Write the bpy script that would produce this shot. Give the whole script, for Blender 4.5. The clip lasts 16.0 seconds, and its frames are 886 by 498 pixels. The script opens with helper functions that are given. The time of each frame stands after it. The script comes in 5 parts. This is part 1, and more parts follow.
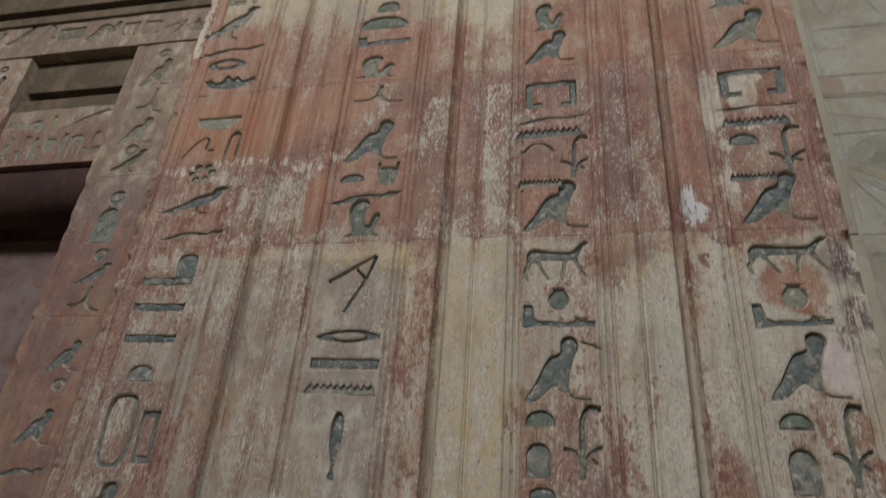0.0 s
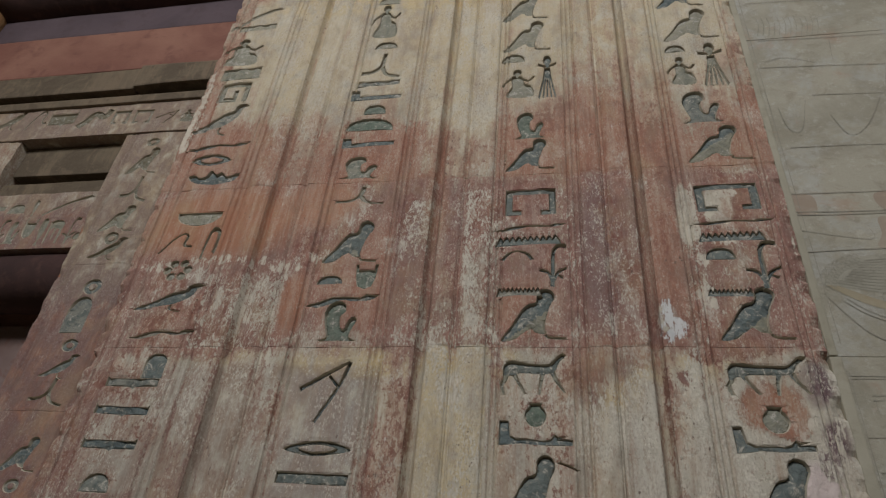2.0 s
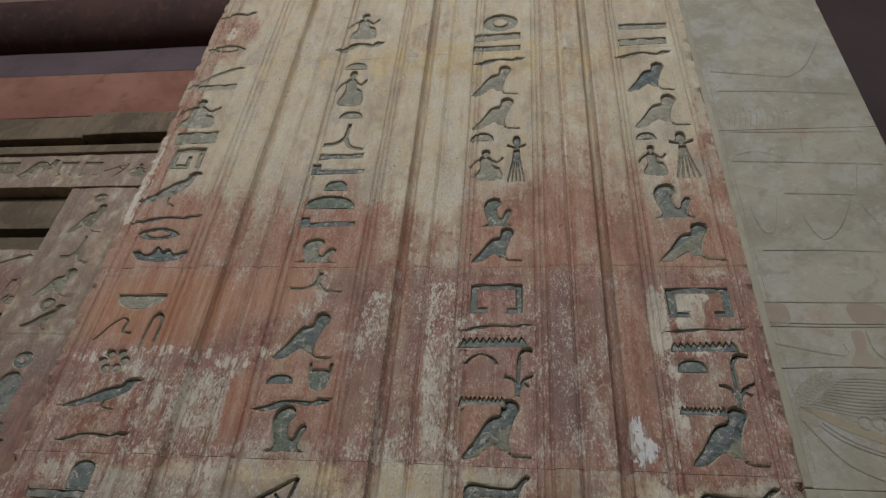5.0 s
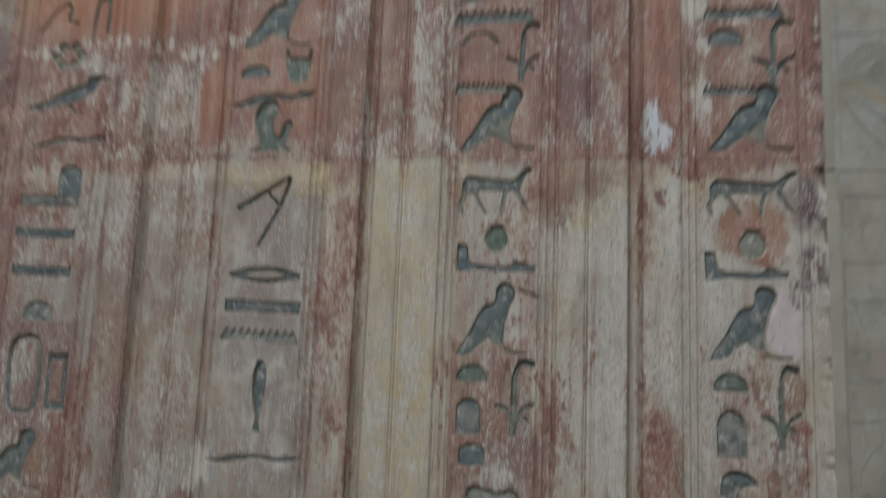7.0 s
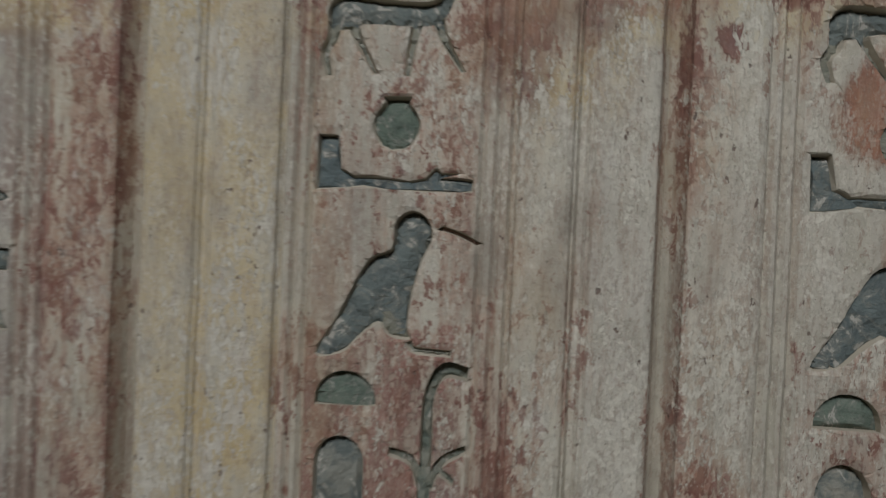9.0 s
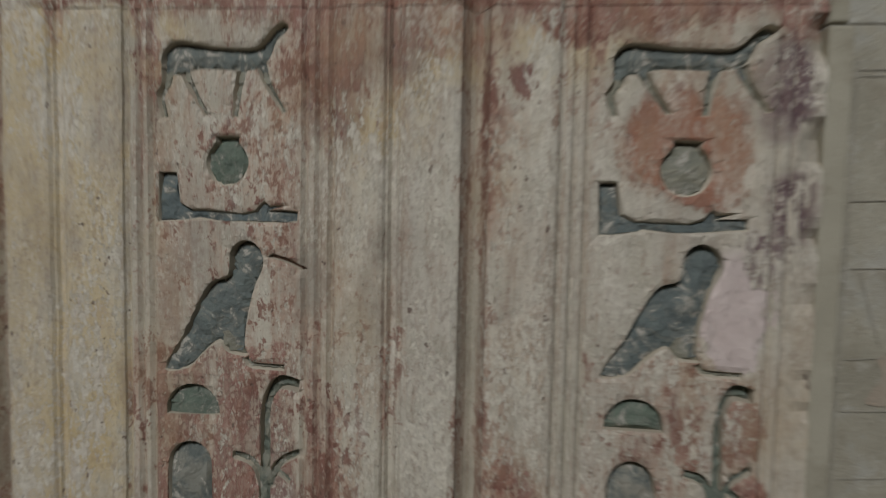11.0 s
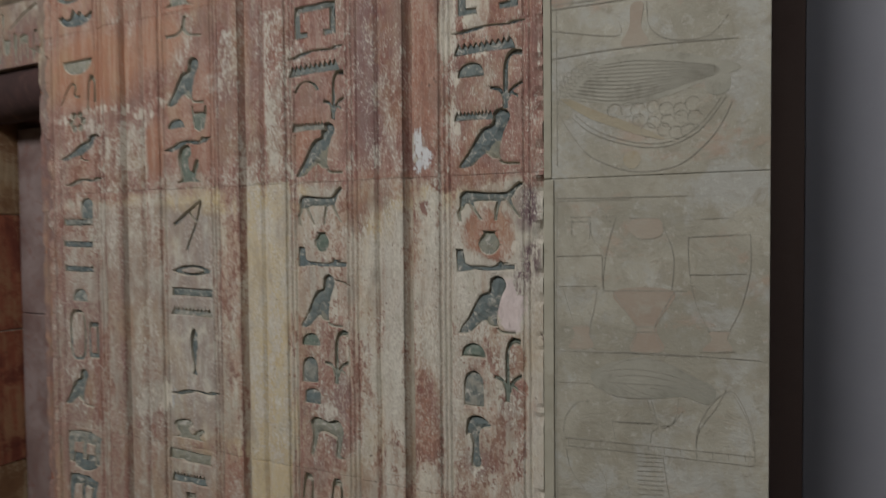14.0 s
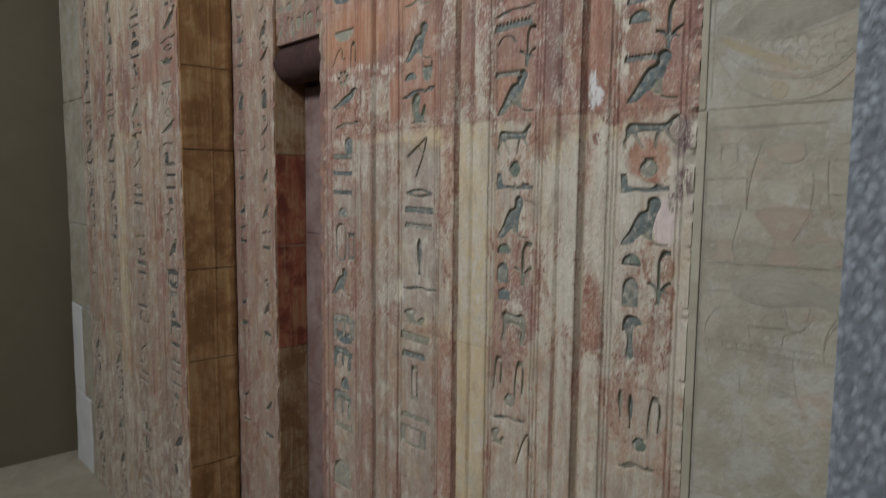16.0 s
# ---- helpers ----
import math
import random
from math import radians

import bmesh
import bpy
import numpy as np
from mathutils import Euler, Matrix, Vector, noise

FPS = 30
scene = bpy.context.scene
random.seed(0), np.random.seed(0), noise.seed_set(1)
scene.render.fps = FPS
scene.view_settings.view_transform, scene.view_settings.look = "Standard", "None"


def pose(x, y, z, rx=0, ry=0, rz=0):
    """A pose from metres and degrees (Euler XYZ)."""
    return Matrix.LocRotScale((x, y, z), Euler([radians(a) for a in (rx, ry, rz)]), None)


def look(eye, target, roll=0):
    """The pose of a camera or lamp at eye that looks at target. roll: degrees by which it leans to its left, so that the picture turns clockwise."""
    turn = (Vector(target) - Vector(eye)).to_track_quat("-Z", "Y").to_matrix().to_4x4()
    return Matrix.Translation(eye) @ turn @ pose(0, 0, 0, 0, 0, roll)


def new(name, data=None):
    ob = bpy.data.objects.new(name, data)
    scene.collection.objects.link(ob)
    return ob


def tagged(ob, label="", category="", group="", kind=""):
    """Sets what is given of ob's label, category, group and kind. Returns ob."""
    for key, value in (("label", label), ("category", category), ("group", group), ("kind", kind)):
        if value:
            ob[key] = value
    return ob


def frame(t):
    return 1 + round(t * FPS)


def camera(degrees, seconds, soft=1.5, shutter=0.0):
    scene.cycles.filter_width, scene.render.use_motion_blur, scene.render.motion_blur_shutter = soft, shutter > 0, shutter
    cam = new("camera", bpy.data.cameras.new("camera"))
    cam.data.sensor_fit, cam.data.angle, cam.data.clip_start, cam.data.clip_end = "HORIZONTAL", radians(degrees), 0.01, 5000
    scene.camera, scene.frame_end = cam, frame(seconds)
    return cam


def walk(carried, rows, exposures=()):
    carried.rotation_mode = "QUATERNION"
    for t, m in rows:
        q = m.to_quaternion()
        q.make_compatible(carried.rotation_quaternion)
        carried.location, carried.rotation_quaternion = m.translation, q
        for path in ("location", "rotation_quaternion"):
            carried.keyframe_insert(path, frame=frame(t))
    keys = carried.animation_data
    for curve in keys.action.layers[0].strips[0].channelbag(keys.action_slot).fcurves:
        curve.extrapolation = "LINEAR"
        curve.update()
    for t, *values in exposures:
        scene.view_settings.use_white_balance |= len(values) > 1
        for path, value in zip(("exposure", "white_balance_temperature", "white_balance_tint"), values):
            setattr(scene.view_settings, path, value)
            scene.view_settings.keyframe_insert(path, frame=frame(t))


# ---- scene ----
import collections
import itertools

from mathutils import geometry

cam = camera(68.4, 16.0, 1.3, 0.6)
PATH = [
    (0, (-0.222, -0.824, 1.355), (-0.626, 0.894, 2.297), 4.6),
    (0.5, (-0.221, -0.822, 1.371), (-0.61, 0.832, 2.425), 5.4),
    (1, (-0.214, -0.823, 1.391), (-0.585, 0.799, 2.501), 5.5),
    (1.5, (-0.209, -0.829, 1.403), (-0.569, 0.768, 2.552), 5.8),
    (2, (-0.209, -0.835, 1.4), (-0.567, 0.765, 2.545), 5.7),
    (2.5, (-0.206, -0.842, 1.402), (-0.542, 0.752, 2.562), 5.5),
    (3, (-0.201, -0.844, 1.414), (-0.519, 0.743, 2.589), 5.2),
    (3.5, (-0.197, -0.852, 1.466), (-0.501, 0.713, 2.674), 5.5),
    (3.7, (-0.2, -0.857, 1.466), (-0.486, 0.665, 2.731), 5.9),
    (5.8, (-0.216, -0.852, 1.582), (-0.461, 0.81, 2.668), 4.5),
    (6, (-0.217, -0.849, 1.593), (-0.466, 0.845, 2.627), 4.1),
    (6.5, (-0.211, -0.826, 1.612), (-0.477, 1.014, 2.35), 3.2),
    (7, (-0.2, -0.788, 1.611), (-0.485, 1.176, 1.858), 2.3),
    (7.5, (-0.219, -0.641, 1.594), (-0.516, 1.337, 1.586), 2.6),
    (8, (-0.246, -0.492, 1.627), (-0.508, 1.49, 1.563), 2.3),
    (8.5, (-0.221, -0.44, 1.644), (-0.406, 1.55, 1.587), 2.6),
    (9, (-0.19, -0.391, 1.654), (-0.331, 1.603, 1.631), 2.5),
    (9.5, (-0.17, -0.346, 1.653), (-0.273, 1.651, 1.615), 2.1),
    (10, (-0.161, -0.323, 1.658), (-0.222, 1.672, 1.534), 1.8),
    (10.2, (-0.155, -0.322, 1.664), (-0.211, 1.672, 1.522), 1.9),
    (12.3, (0.089, -0.656, 1.734), (-0.42, 1.277, 1.69), 0.2),
    (12.5, (0.094, -0.664, 1.716), (-0.437, 1.264, 1.693), 0.5),
    (13, (0.167, -0.709, 1.679), (-0.414, 1.205, 1.66), 1.4),
    (13.5, (0.295, -0.809, 1.692), (-0.38, 1.073, 1.633), 1.2),
    (14, (0.398, -0.88, 1.743), (-0.471, 0.92, 1.684), -0.5),
    (14.5, (0.434, -0.89, 1.751), (-0.524, 0.864, 1.792), -0.4),
    (15, (0.537, -0.942, 1.754), (-0.63, 0.682, 1.751), 0.3),
    (15.5, (0.618, -0.984, 1.73), (-0.774, 0.45, 1.657), 1.0),
    (16, (0.621, -1.005, 1.691), (-0.835, 0.352, 1.496), 0.6),
]
walk(cam, [(t, look(eye, target, roll)) for t, eye, target, roll in PATH],
     [(0, -0.22, 6550, 10), (1.5, -0.24, 6500, 10), (2, -0.33, 6500, 10), (3.5, -0.4, 6450, 10), (6, -0.31, 6250, 9), (7, -0.2, 5900, 8), (8, -0.26, 6000, 8),
      (10, -0.35, 6350, 8), (12.5, -0.24, 6450, 10), (13.5, -0.2, 6350, 10), (14.5, -0.1, 6550, 10), (15, -0.05, 6550, 10), (16, 0.06, 6300, 9)])

# ---- world and light ----
world = bpy.data.worlds.new("museum_dusk")
scene.world = world
world.use_nodes = True
world.node_tree.nodes["Background"].inputs[0].default_value = (0.82, 0.9, 1.0, 1)
world.node_tree.nodes["Background"].inputs[1].default_value = 0.02


def unseen_lamp(x, y, z, tx, ty, tz, size, watts, colour):
    data = bpy.data.lights.new("unseen_lamp", "AREA")
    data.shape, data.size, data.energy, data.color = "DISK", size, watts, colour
    ob = new("unseen_lamp", data)
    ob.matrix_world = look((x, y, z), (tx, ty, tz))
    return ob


# unseen overhead key, as the dark upper edges of the signs suggest
unseen_lamp(-0.6, -3.0, 4.15, -0.3, 0, 1.4, 1.0, 106, (0.97, 0.98, 1.0))
# unseen lamp added to brighten the far side of the door
unseen_lamp(-2.4, -3.0, 4.1, -2.2, 0, 1.2, 1.0, 22, (0.97, 0.98, 1.0))
# unseen lamp added to brighten the grey wall and the recess
unseen_lamp(0.45, -2.9, 3.95, 0.5, 0.4, 1.5, 0.9, 14, (0.86, 0.92, 1.0))


# ---- materials ----
class Tree:
    """Builds one node material."""

    def __init__(self, name, rough=0.85):
        self.mat = bpy.data.materials.new(name)
        self.mat.use_nodes = True
        self.nt = self.mat.node_tree
        self.bsdf = self.nt.nodes["Principled BSDF"]
        self.bsdf.inputs["Roughness"].default_value = rough
        self.bsdf.inputs["Specular IOR Level"].default_value = 0.3
        self.geo = self.nt.nodes.new("ShaderNodeNewGeometry").outputs["Position"]

    def put(self, a, b):
        if isinstance(b, bpy.types.NodeSocket):
            self.nt.links.new(b, a)
        else:
            a.default_value = b if not isinstance(b, tuple) or len(b) != 3 or a.type == "VECTOR" else (*b, 1)

    def noise(self, scale, detail=4.0, rough=0.6, stretch=(1, 1, 1), warp=0.0, shift=0.0):
        m = self.nt.nodes.new("ShaderNodeMapping")
        m.inputs["Scale"].default_value = stretch
        m.inputs["Location"].default_value = (shift, shift * 0.7, shift * 1.3)
        self.nt.links.new(self.geo, m.inputs["Vector"])
        n = self.nt.nodes.new("ShaderNodeTexNoise")
        n.inputs["Scale"].default_value, n.inputs["Detail"].default_value = scale, detail
        n.inputs["Roughness"].default_value, n.inputs["Distortion"].default_value = rough, warp
        self.nt.links.new(m.outputs[0], n.inputs["Vector"])
        return n.outputs["Fac"]

    def cells(self, scale, stretch=(1, 1, 1), feature="F1", out="Distance"):
        m = self.nt.nodes.new("ShaderNodeMapping")
        m.inputs["Scale"].default_value = stretch
        self.nt.links.new(self.geo, m.inputs["Vector"])
        n = self.nt.nodes.new("ShaderNodeTexVoronoi")
        n.feature = feature
        n.inputs["Scale"].default_value = scale
        self.nt.links.new(m.outputs[0], n.inputs["Vector"])
        return n.outputs[out]

    def math(self, op, a, b=0.0, c=0.0):
        n = self.nt.nodes.new("ShaderNodeMath")
        n.operation = op
        for s, v in zip(n.inputs, (a, b, c)):
            self.put(s, v)
        return n.outputs[0]

    def step(self, v, lo, hi, a=0.0, b=1.0):
        n = self.nt.nodes.new("ShaderNodeMapRange")
        n.interpolation_type = "SMOOTHSTEP"
        for s, x in zip(n.inputs, (v, lo, hi, a, b)):
            self.put(s, x)
        return n.outputs[0]

    def mix(self, f, a, b, mode="MIX"):
        n = self.nt.nodes.new("ShaderNodeMix")
        n.data_type, n.blend_type = "RGBA", mode
        self.put(n.inputs[0], f), self.put(n.inputs[6], a), self.put(n.inputs[7], b)
        return n.outputs[2]

    def attr(self, name):
        n = self.nt.nodes.new("ShaderNodeAttribute")
        n.attribute_name = name
        s = self.nt.nodes.new("ShaderNodeSeparateColor")
        self.nt.links.new(n.outputs["Color"], s.inputs[0])
        return s.outputs[0], s.outputs[1], s.outputs[2], n.outputs["Alpha"]

    def random(self):
        return self.nt.nodes.new("ShaderNodeObjectInfo").outputs["Random"]

    def finish(self, colour, height=None, depth=0.002, strength=0.6, rough=None):
        self.put(self.bsdf.inputs["Base Color"], colour)
        if rough is not None:
            self.put(self.bsdf.inputs["Roughness"], rough)
        if height is not None:
            b = self.nt.nodes.new("ShaderNodeBump")
            b.inputs["Strength"].default_value, b.inputs["Distance"].default_value = strength, depth
            self.nt.links.new(height, b.inputs["Height"])
            self.nt.links.new(b.outputs[0], self.bsdf.inputs["Normal"])
        return self.mat


def painted_stone(name):
    """Limestone with flaking red, orange and ochre paint; the attributes say how much of each is left, and where plaster, grey or brown stone shows."""
    t = Tree(name, 0.82)
    red, orange, ochre, dark = t.attr("paint")
    plaster, grey, brown, light = t.attr("tone")

    def about(v, k):
        return t.math("MULTIPLY", t.math("SUBTRACT", v, 0.5), k)

    def total(*vs):
        out = vs[0]
        for v in vs[1:]:
            out = t.math("ADD", out, v)
        return out

    fine = t.noise(210, 5, 0.75)
    grit = t.noise(430, 3, 0.7, shift=13.0)
    mid = t.noise(30, 5, 0.66, (1, 1, 0.7), 0.25)
    big = t.noise(7, 4, 0.6, (1, 1, 0.6), 0.3)
    patchy = t.noise(15, 5, 0.66, (1.1, 1, 0.6), 0.35, 31.0)
    streak = t.noise(62, 5, 0.7, (1.5, 1, 0.10), 0.12, 4.0)
    chips = t.noise(150, 6, 0.74, (1.1, 1, 0.6), 0.35, 9.0)
    thin = t.noise(260, 4, 0.7, (1.3, 1, 0.4), 0.2, 6.0)
    cloud = t.noise(22, 5, 0.68, (1, 1, 0.5), 0.4, 17.0)
    solid = t.math("SUBTRACT", 1.0, t.math("MULTIPLY", orange, 0.85))
    # bare stone: cream, grey and brownish clouds
    stone = t.mix(t.step(total(t.math("MULTIPLY", big, 0.5), t.math("MULTIPLY", patchy, 0.5)), 0.42, 0.58), (0.40, 0.36, 0.285), (0.59, 0.545, 0.435))
    stone = t.mix(t.math("MULTIPLY", t.step(mid, 0.32, 0.58), light), stone, (0.68, 0.63, 0.53))
    stone = t.mix(t.math("MULTIPLY", t.step(mid, 0.30, 0.62), grey), stone, (0.37, 0.365, 0.35))
    stone = t.mix(t.math("MULTIPLY", t.step(total(mid, about(streak, 0.7)), 0.36, 0.62), brown), stone, (0.31, 0.205, 0.135))
    stone = t.mix(t.step(streak, 0.50, 0.68, 0, 0.42), stone, (0.35, 0.265, 0.195))
    stone = t.mix(t.step(streak, 0.46, 0.32, 0, 0.3), stone, (0.62, 0.575, 0.47))
    stone = t.mix(t.math("MULTIPLY", ochre, t.step(total(mid, about(patchy, 0.5)), 0.28, 0.60)), stone, (0.53, 0.42, 0.235))
    stone = t.mix(t.step(grit, 0.56, 0.72, 0, 0.35), stone, (0.60, 0.56, 0.48))
    # a thin reddish stain that has sunk into the stone, then the paint that still holds
    wash = t.step(total(red, about(patchy, 1.1), about(streak, 0.9), about(mid, 0.5), about(thin, 0.4)), 0.24, 0.56, 0, 0.66)
    paint = t.mix(wash, stone, t.mix(t.step(patchy, 0.42, 0.58), (0.35, 0.235, 0.17), (0.42, 0.27, 0.195)))
    hold = total(about(chips, 1.25), about(streak, 0.8), about(patchy, 0.9), about(thin, 0.7))
    amount = t.math("ADD", red, t.math("MULTIPLY", hold, t.math("SUBTRACT", 1.0, t.math("MULTIPLY", orange, 0.55))))
    cover = t.step(amount, 0.50, 0.62)
    brick = t.mix(t.step(mid, 0.36, 0.64), (0.195, 0.086, 0.072), (0.315, 0.155, 0.122))
    brick = t.mix(t.step(thin, 0.5, 0.72, 0, 0.4), brick, (0.40, 0.26, 0.21))
    orange_here = t.math("MAXIMUM", orange, t.step(patchy, 0.50, 0.68, 0, 0.5))
    brick = t.mix(orange_here, brick, t.mix(t.step(total(streak, about(big, 0.8)), 0.36, 0.64), (0.34, 0.148, 0.082), (0.42, 0.215, 0.130)))
    scuffed = t.step(total(thin, about(streak, 0.8), about(cloud, -0.6)), 0.36, 0.62, 0.94, 0.60)
    paint = t.mix(t.math("MULTIPLY", cover, t.math("MAXIMUM", scuffed, t.math("MULTIPLY", orange, 0.9))), paint, brick)
    paint = t.mix(t.step(total(streak, about(grit, 1.0)), 0.50, 0.66, 0, 0.30), paint, (0.46, 0.39, 0.32))
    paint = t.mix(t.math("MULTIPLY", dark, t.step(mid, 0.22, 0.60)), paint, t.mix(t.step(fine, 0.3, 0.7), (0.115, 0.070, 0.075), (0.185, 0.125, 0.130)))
    # flakes: paint lost down to the white ground, in swarms
    flake = t.noise(215, 5, 0.72, (1.25, 1, 0.55), 0.3, 77.0)
    flakes = t.math("MULTIPLY", t.step(total(flake, about(cloud, -0.75), t.math("MULTIPLY", t.math("SUBTRACT", light, 0.45), 0.16)), 0.58, 0.595), solid)
    paint = t.mix(t.math("MULTIPLY", flakes, 0.95), paint, t.mix(t.step(fine, 0.4, 0.6), (0.49, 0.445, 0.36), (0.64, 0.595, 0.495)))
    # dark red scabs over the bare stone
    blot = t.noise(125, 5, 0.74, (1.1, 1, 0.7), 0.4, 41.0)
    blots = t.math("MULTIPLY", t.step(total(blot, about(patchy, 0.8)), 0.575, 0.60), t.step(red, 0.12, 0.42, 0.15, 0.85))
    paint = t.mix(t.math("MULTIPLY", blots, solid), paint, t.mix(t.step(mid, 0.4, 0.6), (0.205, 0.085, 0.065), (0.27, 0.15, 0.105)))
    specks = t.noise(300, 4, 0.7, (1.2, 1, 0.6), 0.2, 91.0)
    paint = t.mix(t.math("MULTIPLY", t.step(total(specks, about(mid, 0.5), about(cloud, -0.3)), 0.585, 0.61, 0, 0.6), solid), paint, t.mix(t.step(patchy, 0.4, 0.6), (0.62, 0.57, 0.47), (0.52, 0.46, 0.37)))
    paint = t.mix(t.step(total(specks, about(patchy, 0.5)), 0.415, 0.39, 0, 0.28), paint, (0.24, 0.15, 0.115))
    # yellowed glue, soot and dust in soft clouds, pits and pin marks
    stain = t.noise(11, 5, 0.68, (1, 1, 0.5), 0.4, 63.0)
    paint = t.mix(t.step(stain, 0.50, 0.68, 0, 0.36), paint, (0.38, 0.27, 0.155))
    paint = t.mix(t.step(cloud, 0.50, 0.68, 0, 0.32), paint, (0.21, 0.16, 0.125))
    paint = t.mix(t.math("MULTIPLY", t.step(cloud, 0.46, 0.34, 0, 0.26), solid), paint, (0.58, 0.53, 0.46))
    paint = t.mix(t.step(fine, 0.60, 0.72, 0, 0.3), paint, (0.18, 0.13, 0.10))
    pits = t.step(t.noise(140, 3, 0.6, (1, 1, 0.7), 0, 21.0), 0.69, 0.715, 0, 0.8)
    paint = t.mix(pits, paint, (0.15, 0.10, 0.08))
    # plaster fills and bare white loss, pink where it is sound and bluish where it is chalky
    lost = t.step(total(plaster, about(chips, 1.5), about(thin, 0.9), about(mid, 1.2), about(streak, 1.8)), 0.50, 0.66)
    chalk = t.mix(t.step(mid, 0.35, 0.65), (0.55, 0.445, 0.415), (0.65, 0.55, 0.515))
    chalk = t.mix(t.step(grey, 0.02, 0.35), chalk, t.mix(t.step(mid, 0.35, 0.65), (0.52, 0.465, 0.37), (0.64, 0.585, 0.48)))
    chalk = t.mix(t.step(grey, 0.6, 0.95), chalk, t.mix(t.step(patchy, 0.42, 0.6), (0.46, 0.49, 0.50), (0.66, 0.665, 0.65)))
    paint = t.mix(t.math("MULTIPLY", lost, 0.86), paint, chalk)
    h = total(t.math("MULTIPLY", fine, 0.42), t.math("MULTIPLY", mid, 0.6), t.math("MULTIPLY", cover, 0.14), t.math("MULTIPLY", flakes, -0.22),
              t.math("MULTIPLY", streak, 0.2), t.math("MULTIPLY", pits, -0.4), t.math("MULTIPLY", lost, -0.2))
    return t.finish(paint, h, 0.0034, 0.7)


def pigment(name, a, b, bare=0.56):
    """Powdery pigment in a sunken sign, worn to the stone in places."""
    t = Tree(name, 0.8)
    fine, mid = t.noise(220, 5, 0.75), t.noise(60, 5, 0.7, warp=0.6)
    c = t.mix(t.step(mid, 0.32, 0.66), a, b)
    c = t.mix(t.math("MULTIPLY", t.random(), 0.45), c, (0.19, 0.20, 0.165))
    c = t.mix(t.math("MULTIPLY", t.step(t.random(), 0.78, 0.95, 0, 0.7), t.step(mid, 0.38, 0.6)), c, (0.36, 0.32, 0.25))
    worn = t.noise(75, 5, 0.75, warp=0.9, shift=3.0)
    c = t.mix(t.step(worn, bare - 0.08, bare + 0.04, 0, 0.5), c, (0.25, 0.245, 0.205))
    c = t.mix(t.step(worn, bare + 0.03, bare + 0.07, 0, 0.85), c, (0.44, 0.41, 0.35))
    c = t.mix(t.step(fine, 0.58, 0.74, 0, 0.5), c, (0.05, 0.052, 0.048))
    return t.finish(c, t.math("ADD", fine, t.math("MULTIPLY", mid, 1.5)), 0.0022, 0.8)


def plain_stone(name, a, b, stain, amount=0.5, scale=1.0, rough=0.85, uneven=0.0022):
    t = Tree(name, rough)
    fine, mid, big = t.noise(170 * scale, 5, 0.7), t.noise(26 * scale, 5, 0.65, warp=0.4), t.noise(5 * scale, 4, 0.6, warp=0.5)
    c = t.mix(t.step(big, 0.35, 0.68), a, b)
    c = t.mix(t.step(mid, 0.5, 0.72, 0, amount), c, stain)
    c = t.mix(t.step(fine, 0.62, 0.8, 0, 0.3), c, tuple(v * 0.45 for v in stain))
    return t.finish(c, t.math("ADD", t.math("MULTIPLY", fine, 0.4), t.math("ADD", mid, big)), uneven, 0.6)


def relief_stone(name):
    """Pale limestone, yellowed and greyed in clouds, with faint red paint, rubbed white spots and pits."""
    t = Tree(name, 0.85)
    fine, grit, mid, big = t.noise(170, 5, 0.7), t.noise(380, 3, 0.7, shift=13.0), t.noise(30, 6, 0.7, warp=0.6), t.noise(6, 5, 0.65, warp=0.6)
    red, rub, grey = t.noise(9, 5, 0.7, (1, 1, 1.6), 0.3, 15.0), t.noise(80, 6, 0.75, warp=0.15, shift=28.0), t.noise(12, 5, 0.7, warp=0.3, shift=44.0)
    c = t.mix(t.step(big, 0.36, 0.64), (0.278, 0.255, 0.195), (0.37, 0.341, 0.267))
    c = t.mix(t.step(grey, 0.48, 0.64, 0, 0.55), c, (0.40, 0.395, 0.36))
    c = t.mix(t.step(mid, 0.50, 0.68, 0, 0.7), c, (0.265, 0.235, 0.175))
    c = t.mix(t.math("MULTIPLY", t.step(red, 0.56, 0.68, 0, 0.5), t.step(mid, 0.35, 0.55)), c, (0.37, 0.25, 0.18))
    c = t.mix(t.step(rub, 0.57, 0.63, 0, 0.3), c, (0.50, 0.475, 0.415))
    c = t.mix(t.step(fine, 0.60, 0.72, 0, 0.3), c, (0.17, 0.145, 0.11))
    c = t.mix(t.step(grit, 0.60, 0.72, 0, 0.3), c, (0.52, 0.49, 0.42))
    h = t.math("ADD", t.math("MULTIPLY", fine, 0.45), t.math("ADD", mid, big))
    return t.finish(c, h, 0.0034, 0.65)


def streaky_paint(name, a, b, pale, soot):
    """Old dark paint that has run and faded in upright streaks and blotches."""
    t = Tree(name, 0.8)
    fine, mid, big = t.noise(170, 5, 0.7), t.noise(24, 6, 0.72, warp=0.9), t.noise(6, 5, 0.7, warp=0.8, shift=7.0)
    streak = t.noise(60, 5, 0.7, (1, 1, 0.08), 0.3, 19.0)
    c = t.mix(t.step(big, 0.40, 0.60), a, b)
    c = t.mix(t.step(t.math("ADD", streak, t.math("MULTIPLY", t.math("SUBTRACT", big, 0.5), 0.8)), 0.50, 0.66, 0, 0.75), c, pale)
    c = t.mix(t.step(mid, 0.55, 0.64, 0, 0.55), c, pale)
    c = t.mix(t.step(mid, 0.45, 0.32, 0, 0.45), c, soot)
    c = t.mix(t.step(fine, 0.60, 0.72, 0, 0.4), c, soot)
    h = t.math("ADD", t.math("MULTIPLY", fine, 0.4), t.math("ADD", mid, streak))
    return t.finish(c, h, 0.003, 0.6)


